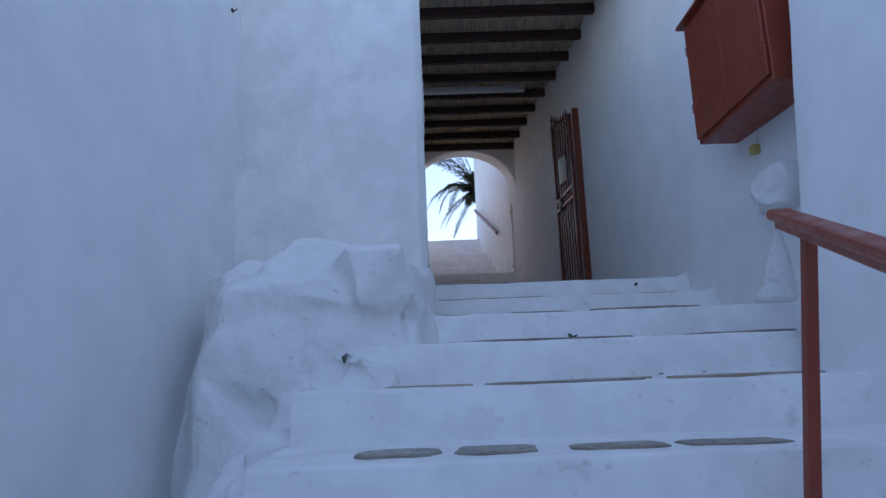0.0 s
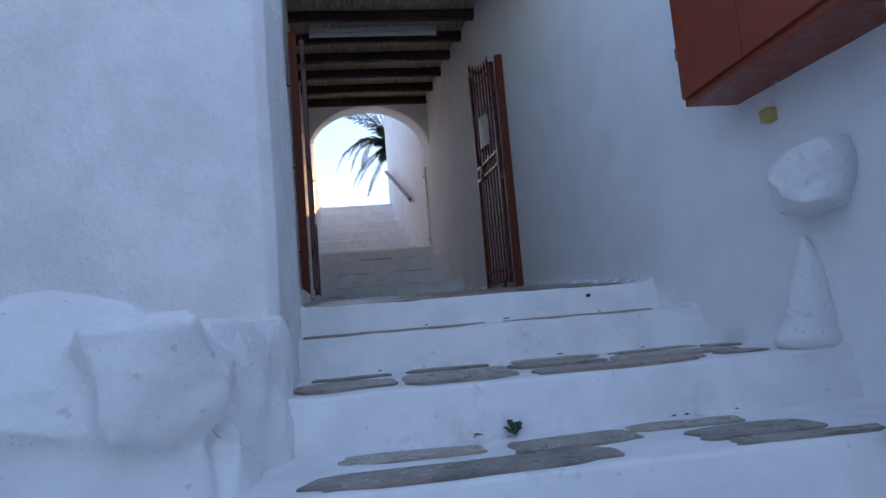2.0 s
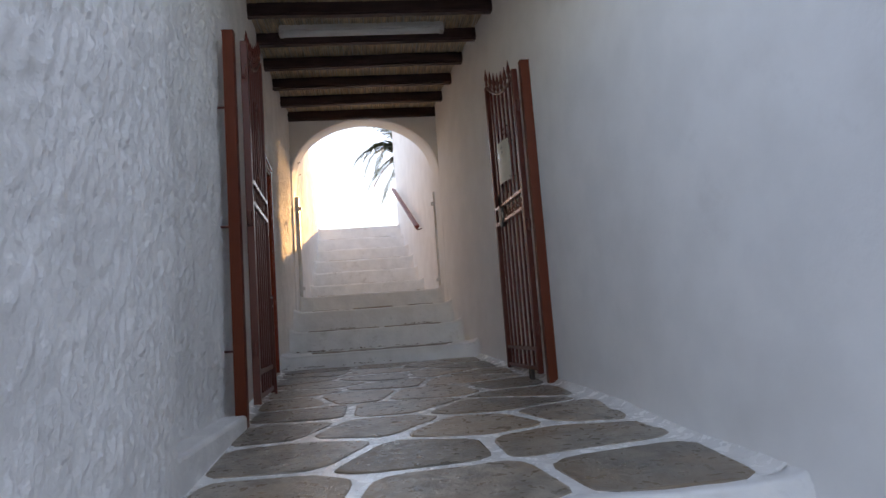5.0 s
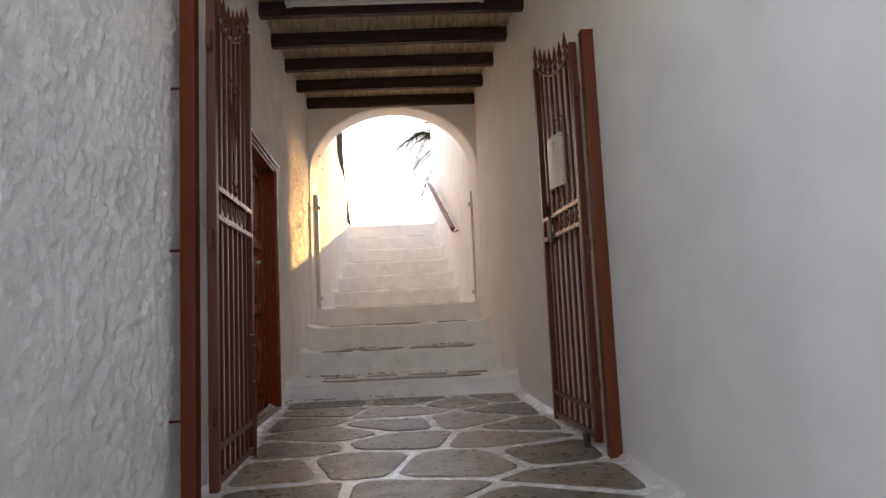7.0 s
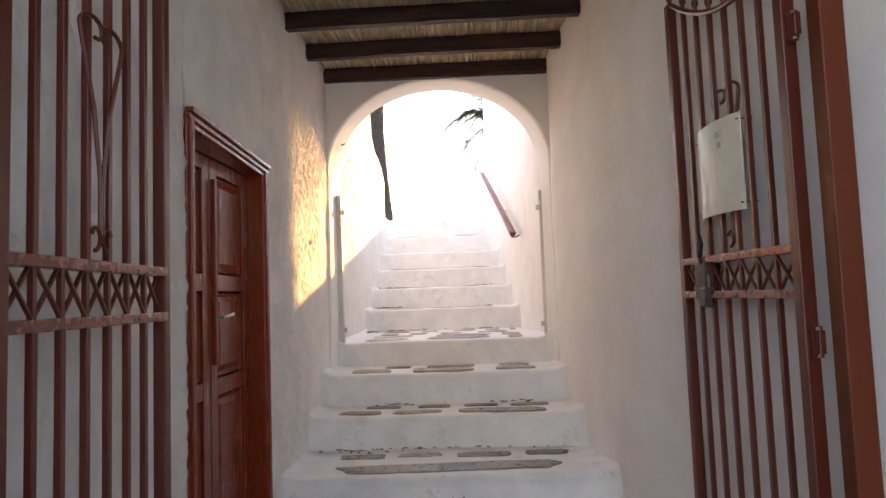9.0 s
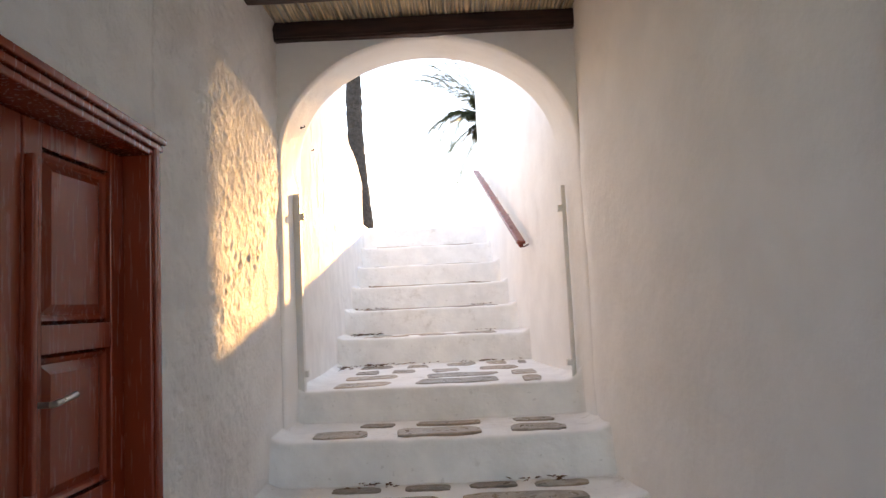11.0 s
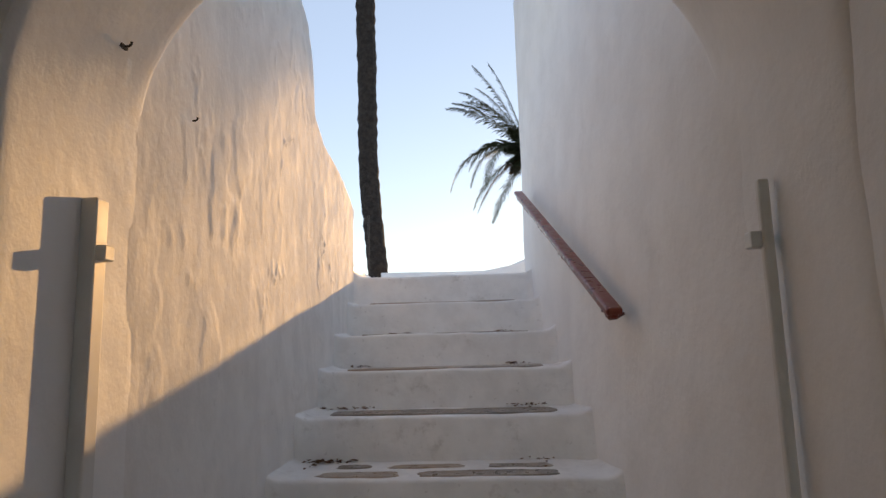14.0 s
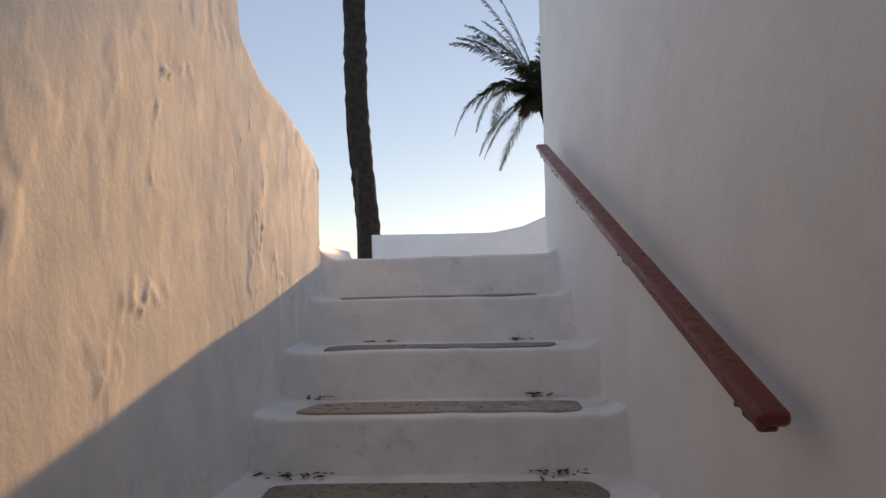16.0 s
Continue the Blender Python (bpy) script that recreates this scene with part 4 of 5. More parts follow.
def double_door():
    y0, y1, zb, zt = 6.80, 8.03, 2.47, 4.548
    ob = empty("door_1", "closed double door of varnished red-brown wood with raised panels", "door", at=(0.2, 7.4, zb), kind="structure")
    o = Vector((0.2, 7.4, zb))

    def add(name, bm, mat, parent=ob, label=""):
        bmesh.ops.transform(bm, matrix=Matrix.Translation(-o), verts=bm.verts)
        return part(name, bm, mat, parent, label)
    xw = lambda y: 0.265 + (y - 6.80) / 1.21 * (0.20 - 0.265)
    for a, b in ((y0, y0 + 0.075), (y1 - 0.075, y1)):
        bm = bmesh.new()
        box(bm, (0.02, a, zb), (xw((a + b) / 2) + 0.012, b, zt), 0.006)
        box(bm, (xw((a + b) / 2) - 0.01, a + 0.018, zb), (xw((a + b) / 2) + 0.024, b - 0.022, zt - 0.03), 0.006)
        add("jamb", bm, DOOR_WOOD)
    bm = bmesh.new()
    for k, (dx, za, zc) in enumerate(((0.012, zt - 0.075, zt - 0.052), (0.024, zt - 0.05, zt - 0.026), (0.038, zt - 0.024, zt))):
        bar(bm, (xw(y0) + dx - 0.09, y0 - 0.002, (za + zc) / 2), (xw(y1) + dx - 0.09, y1 + 0.002, (za + zc) / 2), 0.18, zc - za, (0, 0, 1), 0.005)
    add("head_moulding", bm, DOOR_WOOD)
    mid = 7.405
    for a, b, s in ((y0 + 0.08, mid - 0.004, -1), (mid + 0.004, y1 - 0.08, 1)):
        x = 0.115
        bm = bmesh.new()
        st = 0.085
        zz = [zb + 0.02, zb + 0.13, 3.26, 3.345, 3.79, 3.875, 4.395, zt - 0.08]
        box(bm, (x - 0.045, a, zz[0]), (x, a + st, zz[-1]), 0.004)
        box(bm, (x - 0.045, b - st, zz[0]), (x, b, zz[-1]), 0.004)
        for p, q in ((0, 1), (2, 3), (4, 5), (6, 7)):
            box(bm, (x - 0.044, a + st - 0.002, zz[p]), (x - 0.001, b - st + 0.002, zz[q]), 0.003)
        leaf = add("door_leaf", bm, DOOR_WOOD)
        for p, q in ((1, 2), (3, 4), (5, 6)):
            bm = bmesh.new()
            ya, yb, za, zc = a + st, b - st, zz[p], zz[q]
            rings = []
            for d, dx in ((0.0, -0.030), (0.012, -0.012), (0.022, -0.018), (0.030, -0.026), (0.060, -0.012)):
                rings.append([bm.verts.new((x + dx, yy, z2)) for yy, z2 in ((ya + d, za + d), (yb - d, za + d), (yb - d, zc - d), (ya + d, zc - d))])
            for r0, r1_ in zip(rings, rings[1:]):
                for k in range(4):
                    bm.faces.new((r0[k], r0[(k + 1) % 4], r1_[(k + 1) % 4], r1_[k]))
            bm.faces.new(rings[-1])
            add("panel", bm, DOOR_WOOD, leaf)
        if s > 0:
            bm = bmesh.new()
            box(bm, (x - 0.002, a + 0.006, mid * 0 + 3.42), (x + 0.028, a + 0.03, 4.36), 0.006)
            add("astragal", bm, DOOR_WOOD, leaf)
            bm = bmesh.new()
            tube(bm, [(x, a + 0.045, 3.655), (x + 0.05, a + 0.045, 3.655), (x + 0.055, a + 0.06, 3.655), (x + 0.055, a + 0.12, 3.662), (x + 0.052, a + 0.165, 3.668)], [0.009, 0.009, 0.010, 0.009, 0.010], 10)
            add("handle", bm, STEEL, leaf, "bright metal lever handle")
            bm = bmesh.new()
            box(bm, (x - 0.001, a + 0.03, 3.50), (x + 0.005, a + 0.062, 3.74), 0.003)
            add("lock_plate", bm, STEEL, leaf, "narrow metal lock plate")
    bm = bmesh.new()
    box(bm, (-0.05, y0 + 0.07, zb - 0.03), (0.23, y1 - 0.07, zb + 0.015), 0.005)
    add("threshold", bm, STONE, label="worn stone threshold")
    bm = bmesh.new()
    box(bm, (-0.06, y0 - 0.05, zb - 0.05), (0.03, y1 + 0.05, zt + 0.05))
    add("backing", bm, DOOR_WOOD)
    return ob


double_door()

# fluorescent batten between two beams
fl = empty("ceiling_light", "unlit white fluorescent batten fixed under the reeds", "ceiling light", at=(1.25, 7.31, 5.70))
bm = bmesh.new()
box(bm, (-0.78, -0.05, 0.0), (0.78, 0.05, 0.05), 0.008)
part("housing", bm, WHITE_METAL, fl)
bm = bmesh.new()
tube(bm, [(-0.75, 0, -0.018), (0.75, 0, -0.018)], 0.036, 14)
part("diffuser", bm, TUBE, fl, "milky plastic diffuser")
for s in (-1, 1):
    bm = bmesh.new()
    box(bm, (s * 0.765 - 0.02, -0.045, -0.045), (s * 0.765 + 0.02, 0.045, 0.03), 0.006)
    part("end_cap", bm, WHITE_METAL, fl)


def arch_post(x0, x1, y, z0, z1, tab):
    ob = empty("arch_post", "white-painted flat steel post at the arch foot", "post", "arch posts", at=((x0 + x1) / 2, y, z0))
    hw = (x1 - x0) / 2
    bm = bmesh.new()
    box(bm, (-hw, -0.025, -0.03), (hw, 0.035 if hw > 0.03 else 0.0, z1 - z0), 0.006)
    part("upright", bm, WHITE_METAL, ob)
    for z in (z1 - z0 - 0.16, 0.12):
        bm = bmesh.new()
        box(bm, (-hw - (0.028 if tab in "LB" else 0), -0.018, z - 0.022), (hw + (0.028 if tab in "RB" else 0), 0.028, z + 0.022), 0.004)
        part("stop_tab", bm, WHITE_METAL, ob)
    return ob


arch_post(0.105, 0.245, 10.10, 3.325, 4.69, "B")
arch_post(2.062, 2.092, 10.10, 3.325, 4.66, "L")


# ---- things: beyond the stairs ----
def frond(bm, base, az, rise, length, droop, seed, leaf=0.36, n=46):
    """One feather leaf: arching stem with two rows of narrow leaflets."""
    rg = random.Random(seed)
    p = Vector(base)
    d = Vector((math.cos(az) * math.cos(rise), math.sin(az) * math.cos(rise), math.sin(rise)))
    pts = [p.copy()]
    stp = length / n
    for k in range(n):
        d = (d + Vector((0, 0, -droop * stp * (0.5 + 1.6 * k / n)))).normalized()
        p = p + d * stp
        pts.append(p.copy())
    tube(bm, pts[::3] + [pts[-1]], [0.016 * (1 - 0.8 * i / (len(pts[::3]))) for i in range(len(pts[::3]) + 1)], 4)
    for k in range(4, n + 1):
        t = (pts[k] - pts[k - 1]).normalized()
        sidev = t.cross(Vector((0, 0, 1))).normalized()
        f = k / n
        l = leaf * math.sin(math.pi * min(1, 0.16 + f * 0.80)) ** 0.7 * rg.uniform(0.8, 1.1)
        for s in (-1, 1):
            for hh in (0.0, 0.5):
                q = pts[k - 1].lerp(pts[k], hh)
                dirn = (t * rg.uniform(0.65, 0.95) + sidev * s * rg.uniform(0.6, 0.9) + Vector((0, 0, rg.uniform(-0.35, 0.30)))).normalized()
                tip = q + dirn * l + Vector((0, 0, -0.22 * l))
                w = t * (0.010 if leaf < 0.5 else 0.018)
                mid_p = q + dirn * l * 0.5 + Vector((0, 0, 0.0))
                v = [bm.verts.new(c) for c in (q - w * 0.6, mid_p - w, tip, mid_p + w, q + w * 0.6)]
                bm.faces.new(v)


def palm(base, top, r0, r1, fronds, length, seed, label, leaf=0.4, bow=0.0):
    ob = empty("palm_tree", label, "palm tree", "palm trees", at=base)
    o = Vector(base)
    rg = random.Random(seed)
    n = 70
    bm = bmesh.new()
    pts, rs = [], []
    tp = Vector(top)
    for k in range(n + 1):
        f = k / n
        p = o.lerp(tp, f) + Vector((bow * math.sin(f * math.pi) + 0.02 * math.sin(f * 14 + seed), 0, 0))
        pts.append(p - o)
        rs.append((r0 + (r1 - r0) * f) * (1 + (0.045 if k % 2 else -0.02)) * rg.uniform(0.97, 1.03))
    tube(bm, pts, rs, 14)
    for v in bm.verts:
        v.co += Vector((nz(v.co.x, v.co.y, v.co.z, 9) * 0.018, nz(v.co.y, v.co.x, v.co.z, 9, 4) * 0.018, 0))
    part("trunk", bm, BARK, ob, smooth=False)
    crown_at = pts[-1]
    for i, (az, rise, reach, droop) in enumerate(fronds):
        bm = bmesh.new()
        dry = rise < 0.2 and i % 2 == 1
        frond(bm, crown_at, az, rise, reach, droop / reach, seed * 100 + i, leaf)
        part("frond", bm, FROND_DRY if dry else FROND, ob, "dry brown hanging frond" if dry else "")
    bm = bmesh.new()
    bmesh.ops.create_icosphere(bm, subdivisions=3, radius=length * 0.09)
    for v in bm.verts:
        v.co = crown_at + v.co * (1 + 0.5 * nz(v.co.x, v.co.y, v.co.z, 6)) + Vector((0, 0, -0.12))
    part("crown_heart", bm, FROND, ob, smooth=False)
    return ob


rg = random.Random(12)
# fronds: way, rise, length, droop; first those that lean out past the house wall, then the crown's unseen side behind
# it
DATE_FRONDS = [(2.95, 1.05, 3.5, 0.75), (3.35, 0.78, 3.3, 0.70), (2.75, 1.30, 3.8, 0.55), (3.6, 0.95, 3.0, 1.0), (2.6, 1.12, 3.5, 0.6), (3.2, 1.18, 3.7, 0.55), (2.9, 0.90, 3.5, 0.6), (3.0, 0.62, 2.6, 1.9), (3.15, 0.42, 3.6, 2.0), (3.5, 0.30, 3.0, 2.1),
               (3.0, -0.35, 2.9, 1.1), (3.3, -0.55, 2.9, 0.9), (2.7, -0.85, 2.8, 0.6), (3.9, 0.25, 3.0, 2.2)]
DATE_FRONDS += [(-1.45 + 2.9 * ((i * 0.618) % 1.0), 0.05 + 1.3 * ((i * 0.7548) % 1.0), 3.6 * rg.uniform(0.85, 1.1), 1.4) for i in range(20)]
# extra unseen fronds, placed to shade the stair wall and passage stucco softly
DATE_FRONDS += [(rg.uniform(-0.6, 0.6), rg.uniform(0.0, 0.75), rg.uniform(3.0, 4.2), rg.uniform(1.2, 1.8)) for i in range(9)]
DATE_FRONDS += [(rg.uniform(-0.35, 0.35), rg.uniform(-0.40, 0.05), rg.uniform(3.2, 4.1), rg.uniform(0.8, 1.2)) for i in range(10)]
DATE_FRONDS += [(rg.uniform(0, 6.28), rg.uniform(-1.1, 1.2), rg.uniform(0.7, 1.1), 0.5) for i in range(26)]
palm((4.5, 30.1, 4.78), (2.90, 30.0, 10.9), 0.30, 0.20, DATE_FRONDS, 4.6, 3, "feathery date palm behind the white house wall", 0.50)
TALL_FRONDS = [(2.4 * i, -0.4 + 1.6 * ((i * 0.7548) % 1.0), 2.4 * rg.uniform(0.88, 1.08), 1.45) for i in range(26)]
palm((-0.50, 19.2, 4.82), (-0.60, 19.2, 13.2), 0.175, 0.165, TALL_FRONDS, 2.4, 7, "tall dark palm trunk rising behind the parapet", bow=-0.17)

po = empty("pole", "thin dark metal pole beside the palm trunk", "pole", at=(-0.61, 18.75, 4.9))
bm = bmesh.new()
tube(bm, [(0, 0, -0.05), (0, 0, 1.52)], 0.016, 8)
part("shaft", bm, IRON, po)
bm = bmesh.new()
tube(bm, [(0, 0, 1.5), (0, 0, 1.53), (0, 0, 1.56)], [0.02, 0.024, 0.008], 8)
part("finial", bm, IRON, po)


def weed(at, size, seed, label, count=14):
    rg = random.Random(seed)
    ob = empty("weed", label, "plant", "weeds in the joints", at=at)
    for i in range(count):
        a, e, l = rg.uniform(0, 6.28), rg.uniform(0.15, 1.1), size * rg.uniform(0.5, 1.0)
        d = Vector((math.cos(a) * math.cos(e), math.sin(a) * math.cos(e), math.sin(e)))
        s = d.cross(Vector((0, 0, 1))).normalized() * l * 0.30
        u = Vector((0, 0, 0.12 * l))
        bm = bmesh.new()
        pts = [Vector((0, 0, -0.004)), d * l * 0.4 + s * 0.6 + u, d * l * 0.75 + s + u, d * l, d * l * 0.75 - s + u, d * l * 0.4 - s * 0.6 + u]
        vs = [bm.verts.new(p) for p in pts]
        c = bm.verts.new(d * l * 0.6)
        for k in range(6):
            bm.faces.new((vs[k], vs[(k + 1) % 6], c))
        part("leaf", bm, LEAF, ob)
    return ob


weed((1.40, 2.12, 1.622), 0.062, 2, "small dark green weed growing on a white step", 16)
weed((-0.62, 18.45, 4.905), 0.22, 5, "spindly green weed at the foot of the pole", 18)
weed((-0.48, 18.4, 4.905), 0.18, 6, "spindly green weed at the foot of the pole", 14)


def wall_hook(at):
    ob = empty("wall_hook", "small rusty iron hook in the whitewashed wall", "hook", "wall hooks", at=at)
    bm = bmesh.new()
    tube(bm, [(-0.03, 0, 0), (0.020, 0.0, 0.0), (0.028, -0.002, 0.003), (0.031, -0.003, 0.012)], 0.004, 6)
    part("shank", bm, IRON, ob)
    bm = bmesh.new()
    box(bm, (-0.004, -0.018, -0.006), (0.008, 0.018, 0.006), 0.002)
    part("plate", bm, IRON, ob)
    return ob


wall_hook((0.183, 10.745, 5.16))
wall_hook((-0.715, 2.2, 3.93))
wall_hook((0.250, 10.15, 5.18))


bm = bmesh.new()
tube(bm, [(2.267, 3.62, 2.15), (2.267, 3.575, 2.15), (2.267, 3.55, 2.152), (2.262, 3.543, 2.14)], [0.012, 0.012, 0.010, 0.004], 8)
stub = empty("pipe_stub", "short weathered pipe stub in the riser of a step", "pipe", at=(2.267, 3.6, 2.15))
bmesh.ops.translate(bm, verts=bm.verts, vec=(-2.267, -3.6, -2.15))
part("stub", bm, IRON, stub)


# ---- litter ----
def litter(name, label, spots, seed):
    """Dry leaves and twigs blown into the corners of the steps."""
    rg = random.Random(seed)
    verts, faces = [], []
    for x, y, z, n, rx, ry in spots:
        for _ in range(max(2, n * 2 // 3)):
            cx, cy = x + rg.gauss(0, rx), y + abs(rg.gauss(0, ry)) * rg.choice((-2.2, 0.7))
            l, w, a = rg.uniform(0.008, 0.032), rg.uniform(0.003, 0.012), rg.uniform(0, 6.28)
            ca, sa = math.cos(a), math.sin(a)
            zz = z + 0.009 + rg.uniform(0, 0.012)
            b = len(verts)
            for u, v, h in ((-l, 0, 0), (0, -w, 0.004), (l, 0, 0.003), (0, w, 0.006), (0, 0, -0.002)):
                verts.append((cx + u * ca - v * sa, cy + u * sa + v * ca, zz + h))
            faces += [(b, b + 1, b + 4), (b + 1, b + 2, b + 4), (b + 2, b + 3, b + 4), (b + 3, b, b + 4)]
    return tagged(mesh_ob(name, verts, faces, DRY_LEAF, smooth=False), label, "dry leaves", kind="stuff")


litter("leaf_litter", "scattered dry brown leaves on the white steps", [
    (0.45, 8.16, 2.487, 26, 0.10, 0.02), (1.05, 8.2, 2.487, 16, 0.15, 0.015), (0.55, 8.9, 2.622, 30, 0.12, 0.02), (0.95, 8.92, 2.622, 26, 0.12, 0.015), (1.5, 8.92, 2.622, 14, 0.2, 0.015),
    (0.75, 9.4, 2.862, 30, 0.08, 0.02), (1.7, 9.4, 2.862, 20, 0.14, 0.02), (0.55, 11.62, 3.33, 60, 0.07, 0.03), (0.3, 11.45, 3.335, 36, 0.04, 0.05), (1.55, 11.62, 3.33, 50, 0.10, 0.025), (0.9, 11.64, 3.33, 18, 0.1, 0.015),
    (0.40, 12.22, 3.585, 70, 0.07, 0.02), (0.3, 12.2, 3.585, 30, 0.03, 0.04), (1.6, 12.2, 3.585, 16, 0.05, 0.03), (0.4, 12.76, 3.84, 36, 0.10, 0.02), (1.55, 12.75, 3.84, 30, 0.05, 0.03),
    (0.35, 13.28, 4.10, 26, 0.05, 0.02), (1.5, 13.28, 4.10, 36, 0.04, 0.02), (0.6, 13.8, 4.35, 14, 0.1, 0.01), (1.45, 13.8, 4.35, 16, 0.05, 0.02),
    (1.3, 2.12, 1.616, 4, 0.15, 0.01), (2.2, 2.12, 1.616, 6, 0.3, 0.02), (1.5, 3.12, 1.822, 8, 0.5, 0.02), (2.0, 3.56, 2.033, 6, 0.4, 0.01), (1.7, 1.5, 1.402, 4, 0.15, 0.01)], 4)


# ---- paving stones, laid last ----
def clip(poly, px, py, nx_, ny_):
    out = []
    for a, b in zip(poly, poly[1:] + poly[:1]):
        da, db = (a[0] - px) * nx_ + (a[1] - py) * ny_, (b[0] - px) * nx_ + (b[1] - py) * ny_
        if da <= 0:
            out.append(a)
        if (da < 0) != (db < 0) and da != db:
            t = da / (da - db)
            out.append((a[0] + (b[0] - a[0]) * t, a[1] + (b[1] - a[1]) * t))
    return out


def laid(parent, z, stones, seed):
    """Single slabs let into a tread: (x, y, width, depth) of each."""
    rg = random.Random(seed)
    for x, y, w, d in stones:
        turn, e = rg.uniform(-0.06, 0.06), rg.uniform(0.38, 0.62)
        poly = []
        for k in range(18):
            a = 2 * math.pi * (k + rg.uniform(-0.25, 0.25)) / 18
            u, v = math.copysign(abs(math.cos(a)) ** e, math.cos(a)) * w / 2, math.copysign(abs(math.sin(a)) ** e, math.sin(a)) * d / 2
            q = 1 + rg.uniform(-0.09, 0.07)
            poly.append((x + (u * math.cos(turn) - v * math.sin(turn)) * q, y + (u * math.sin(turn) + v * math.cos(turn)) * q))
        rounded_piece("stone", smooth_poly(poly, 1), lambda px, py: z + 0.004, STONE, parent, h=0.006, inset=0.010)


def crazy_paving(parent, y0, y1, gap, seed, seeds):
    """Irregular slabs with pale joints: cells round the given centres, wider across the passage than along it."""
    rg = random.Random(seed)
    lx, rx = (lambda y: lerp(LEFT_X, y) + 0.085), (lambda y: lerp(RIGHT_X, y) - 0.075)
    bed = lambda px, py: lerp(FLOOR_Z, py) + 0.001
    st = 0.80
    for i, (sx, sy) in enumerate(seeds):
        if not y0 < sy < y1:
            continue
        a, b = lx(sy), rx(sy)
        poly = [(a, y0), (b, y0), (b, y1), (a, y1)]
        for j, (tx, ty) in enumerate(seeds):
            if i == j or abs(tx - sx) > 2 or abs(ty - sy) > 1.6:
                continue
            ddx, ddy = (tx - sx) * st, (ty - sy) / st
            l = math.hypot(ddx * st, ddy / st)
            g = gap * rg.uniform(0.35, 0.75)
            ux, uy = ddx * st / l, ddy / st / l
            poly = clip(poly, (sx + tx) / 2 - ux * g, (sy + ty) / 2 - uy * g, ux, uy)
            if len(poly) < 3:
                break
        if len(poly) >= 3:
            area = 0.5 * abs(sum(p[0] * q[1] - q[0] * p[1] for p, q in zip(poly, poly[1:] + poly[:1])))
            if area > 0.008:
                poly = [p for p, q in zip(poly, poly[1:] + poly[:1]) if math.hypot(p[0] - q[0], p[1] - q[1]) > 0.015]
                if len(poly) >= 3:
                    poly = smooth_poly(poly, 2)
                    poly = [(p[0] + 0.012 * nz(p[0], p[1], 2, 8), p[1] + 0.012 * nz(p[0], p[1], 7, 8)) for p in poly]
                    rounded_piece("stone", poly, bed, STONE, parent, h=0.005, inset=0.010)


FLOOR_STONES = [(0.62, 8.10), (1.27, 8.10), (1.72, 7.92), (2.07, 8.02), (0.64, 7.74), (1.18, 7.66), (2.14, 7.55), (0.44, 7.42), (1.22, 7.20), (1.74, 7.24), (0.80, 6.98), (2.15, 6.98),
                (1.27, 6.74), (1.90, 6.68), (0.56, 6.62), (1.00, 6.25), (1.62, 6.18), (2.18, 6.28), (0.62, 6.20), (0.78, 5.62), (1.30, 5.62), (1.92, 5.42), (2.35, 5.80),
                (0.66, 5.14), (1.16, 5.06), (1.72, 4.88), (2.34, 5.02), (0.80, 4.56), (1.40, 4.42), (2.08, 4.44), (0.72, 3.98), (1.52, 3.92), (2.28, 3.98)]
crazy_paving(floor, 3.66, 8.22, 0.060, 21, FLOOR_STONES)
laid(low[5], 1.192, [(0.45, 0.52, 0.28, 0.20), (0.78, 0.50, 0.28, 0.22), (1.18, 0.48, 0.34, 0.18), (1.56, 0.46, 0.36, 0.18)], 41)
laid(low[6], 1.40, [(0.55, 1.28, 0.40, 0.24), (1.16, 1.20, 0.72, 0.30), (1.42, 1.44, 0.45, 0.09), (1.98, 1.20, 0.66, 0.32)], 42)
laid(low[7], 1.612, [(1.0, 1.96, 0.50, 0.16), (1.14, 1.68, 0.94, 0.20), (1.55, 1.90, 0.44, 0.20), (2.0, 1.99, 0.46, 0.14), (2.14, 1.77, 0.46, 0.20), (2.22, 1.615, 0.5, 0.08)], 43)
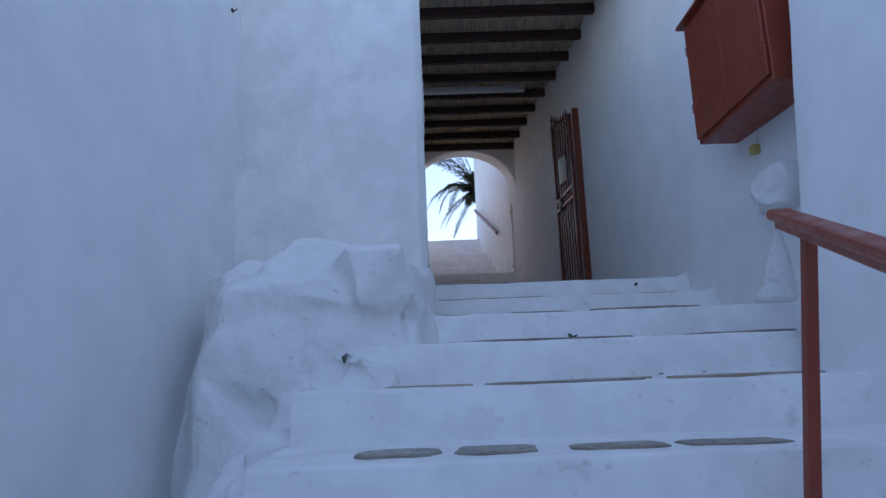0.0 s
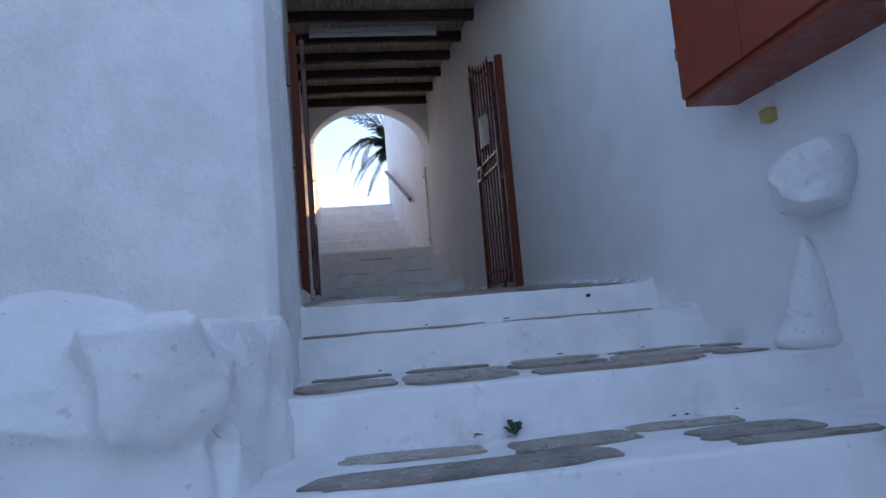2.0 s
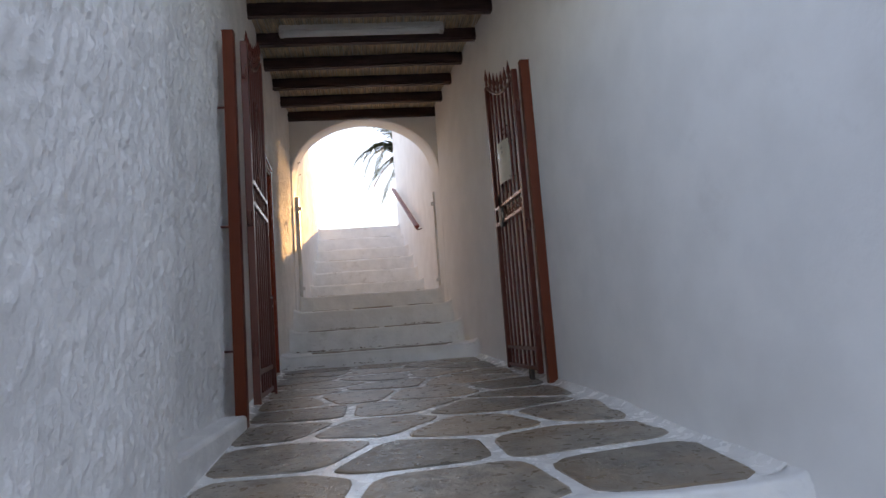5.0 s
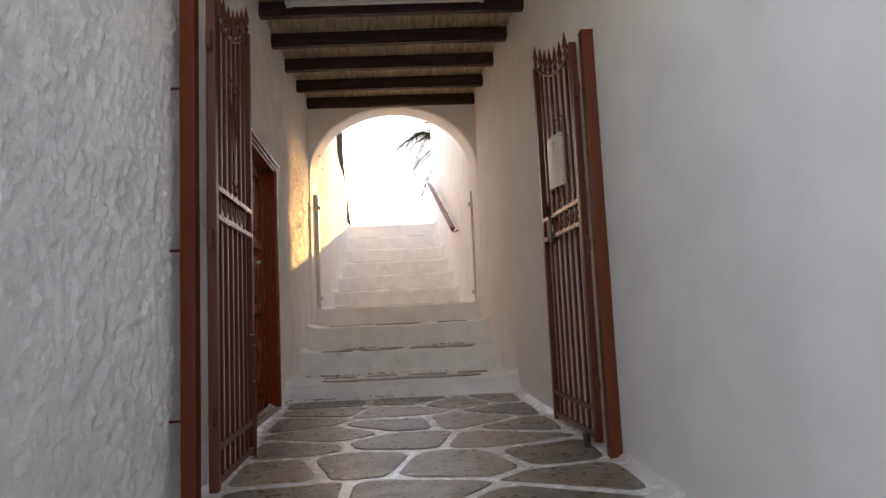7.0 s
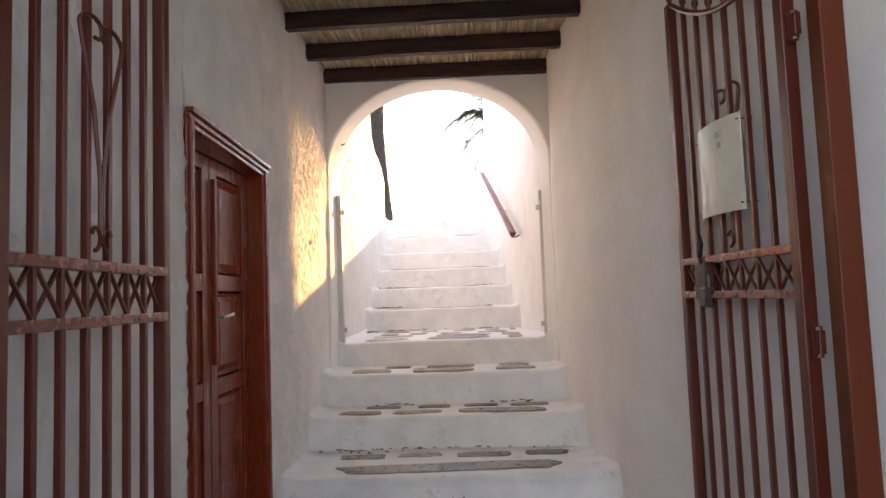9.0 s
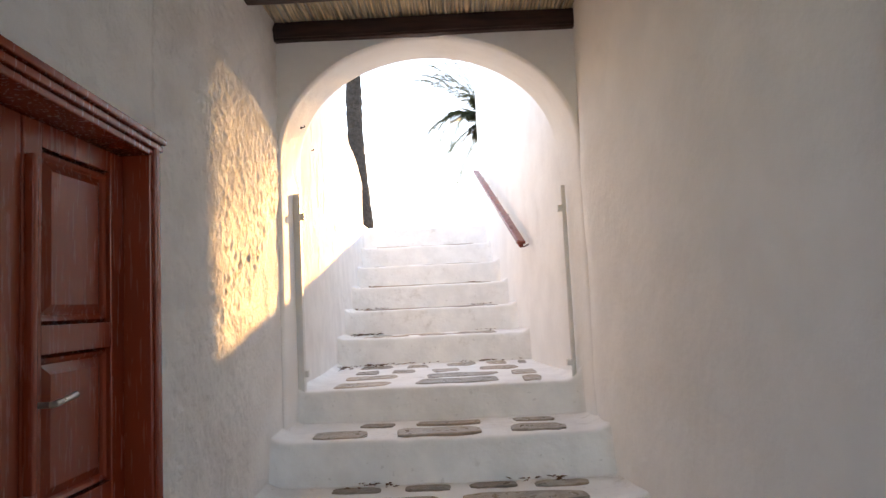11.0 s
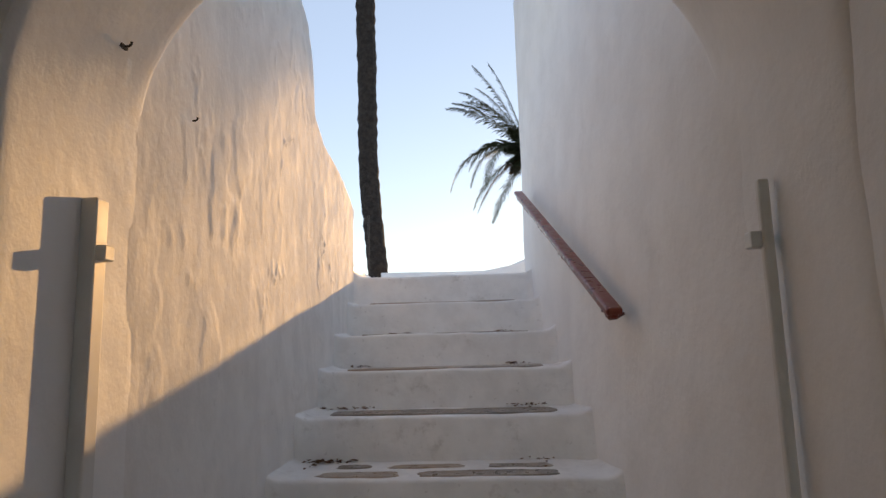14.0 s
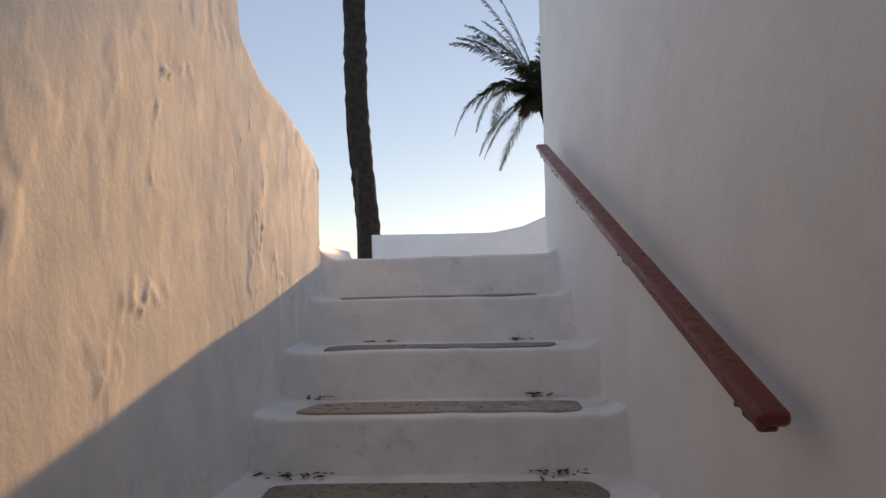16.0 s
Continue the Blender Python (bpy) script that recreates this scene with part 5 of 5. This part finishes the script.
laid(low[8], 1.819, [(0.80, 2.94, 0.42, 0.14), (0.78, 2.52, 0.44, 0.40), (1.28, 3.0, 0.42, 0.12), (1.27, 2.52, 0.50, 0.54), (1.84, 2.97, 0.46, 0.15), (1.76, 2.70, 0.46, 0.25), (2.36, 2.96, 0.46, 0.13), (2.30, 2.64, 0.62, 0.30), (1.92, 2.34, 0.76, 0.24), (2.68, 2.86, 0.18, 0.20), (2.50, 2.38, 0.22, 0.16)], 44)
laid(low[9], 2.03, [(1.06, 3.37, 1.0, 0.26), (2.12, 3.38, 0.86, 0.26)], 45)
laid(ins[0], 2.62, [(1.22, 8.45, 1.44, 0.20), (0.62, 8.76, 0.32, 0.13), (1.02, 8.78, 0.30, 0.10), (1.46, 8.76, 0.38, 0.12), (1.90, 8.78, 0.30, 0.12)], 46)
laid(ins[1], 2.858, [(0.55, 9.12, 0.32, 0.13), (0.98, 9.12, 0.36, 0.12), (1.60, 9.12, 0.66, 0.15), (0.70, 9.34, 0.28, 0.11), (1.10, 9.34, 0.26, 0.10), (1.46, 9.35, 0.26, 0.10), (1.84, 9.34, 0.30, 0.12)], 47)
laid(ins[2], 3.11, [(0.56, 9.63, 0.34, 0.20), (1.16, 9.63, 0.54, 0.20), (1.76, 9.64, 0.32, 0.20), (0.76, 9.88, 0.22, 0.11), (1.22, 9.89, 0.42, 0.10), (1.76, 9.89, 0.26, 0.11)], 48)
for r, (ya, yb, ln_) in enumerate(((10.12, 10.46, 0.62), (10.51, 10.84, 0.50), (10.89, 11.22, 0.42), (11.28, 11.62, 0.27))):
    row_stones(ins[3], 0.36, 1.92, ya, yb, 3.325, 1, ln_, 0.065, 50 + r)
laid(ups[0], 3.58, [(0.62, 11.86, 0.44, 0.15), (1.30, 11.87, 0.76, 0.16), (0.55, 12.09, 0.20, 0.12), (0.96, 12.08, 0.42, 0.12), (1.48, 12.08, 0.36, 0.12)], 49)
row_stones(ups[1], 0.27, 1.80, 12.33, 12.70, 3.836, 1, 5.0, 0.03, 10)
row_stones(ups[2], 0.27, 1.72, 12.87, 13.16, 4.095, 1, 5.0, 0.03, 11)
row_stones(ups[3], 0.25, 1.66, 13.38, 13.64, 4.348, 1, 5.0, 0.03, 12)
row_stones(ups[4], 0.23, 1.60, 13.94, 14.18, 4.63, 1, 5.0, 0.03, 13)
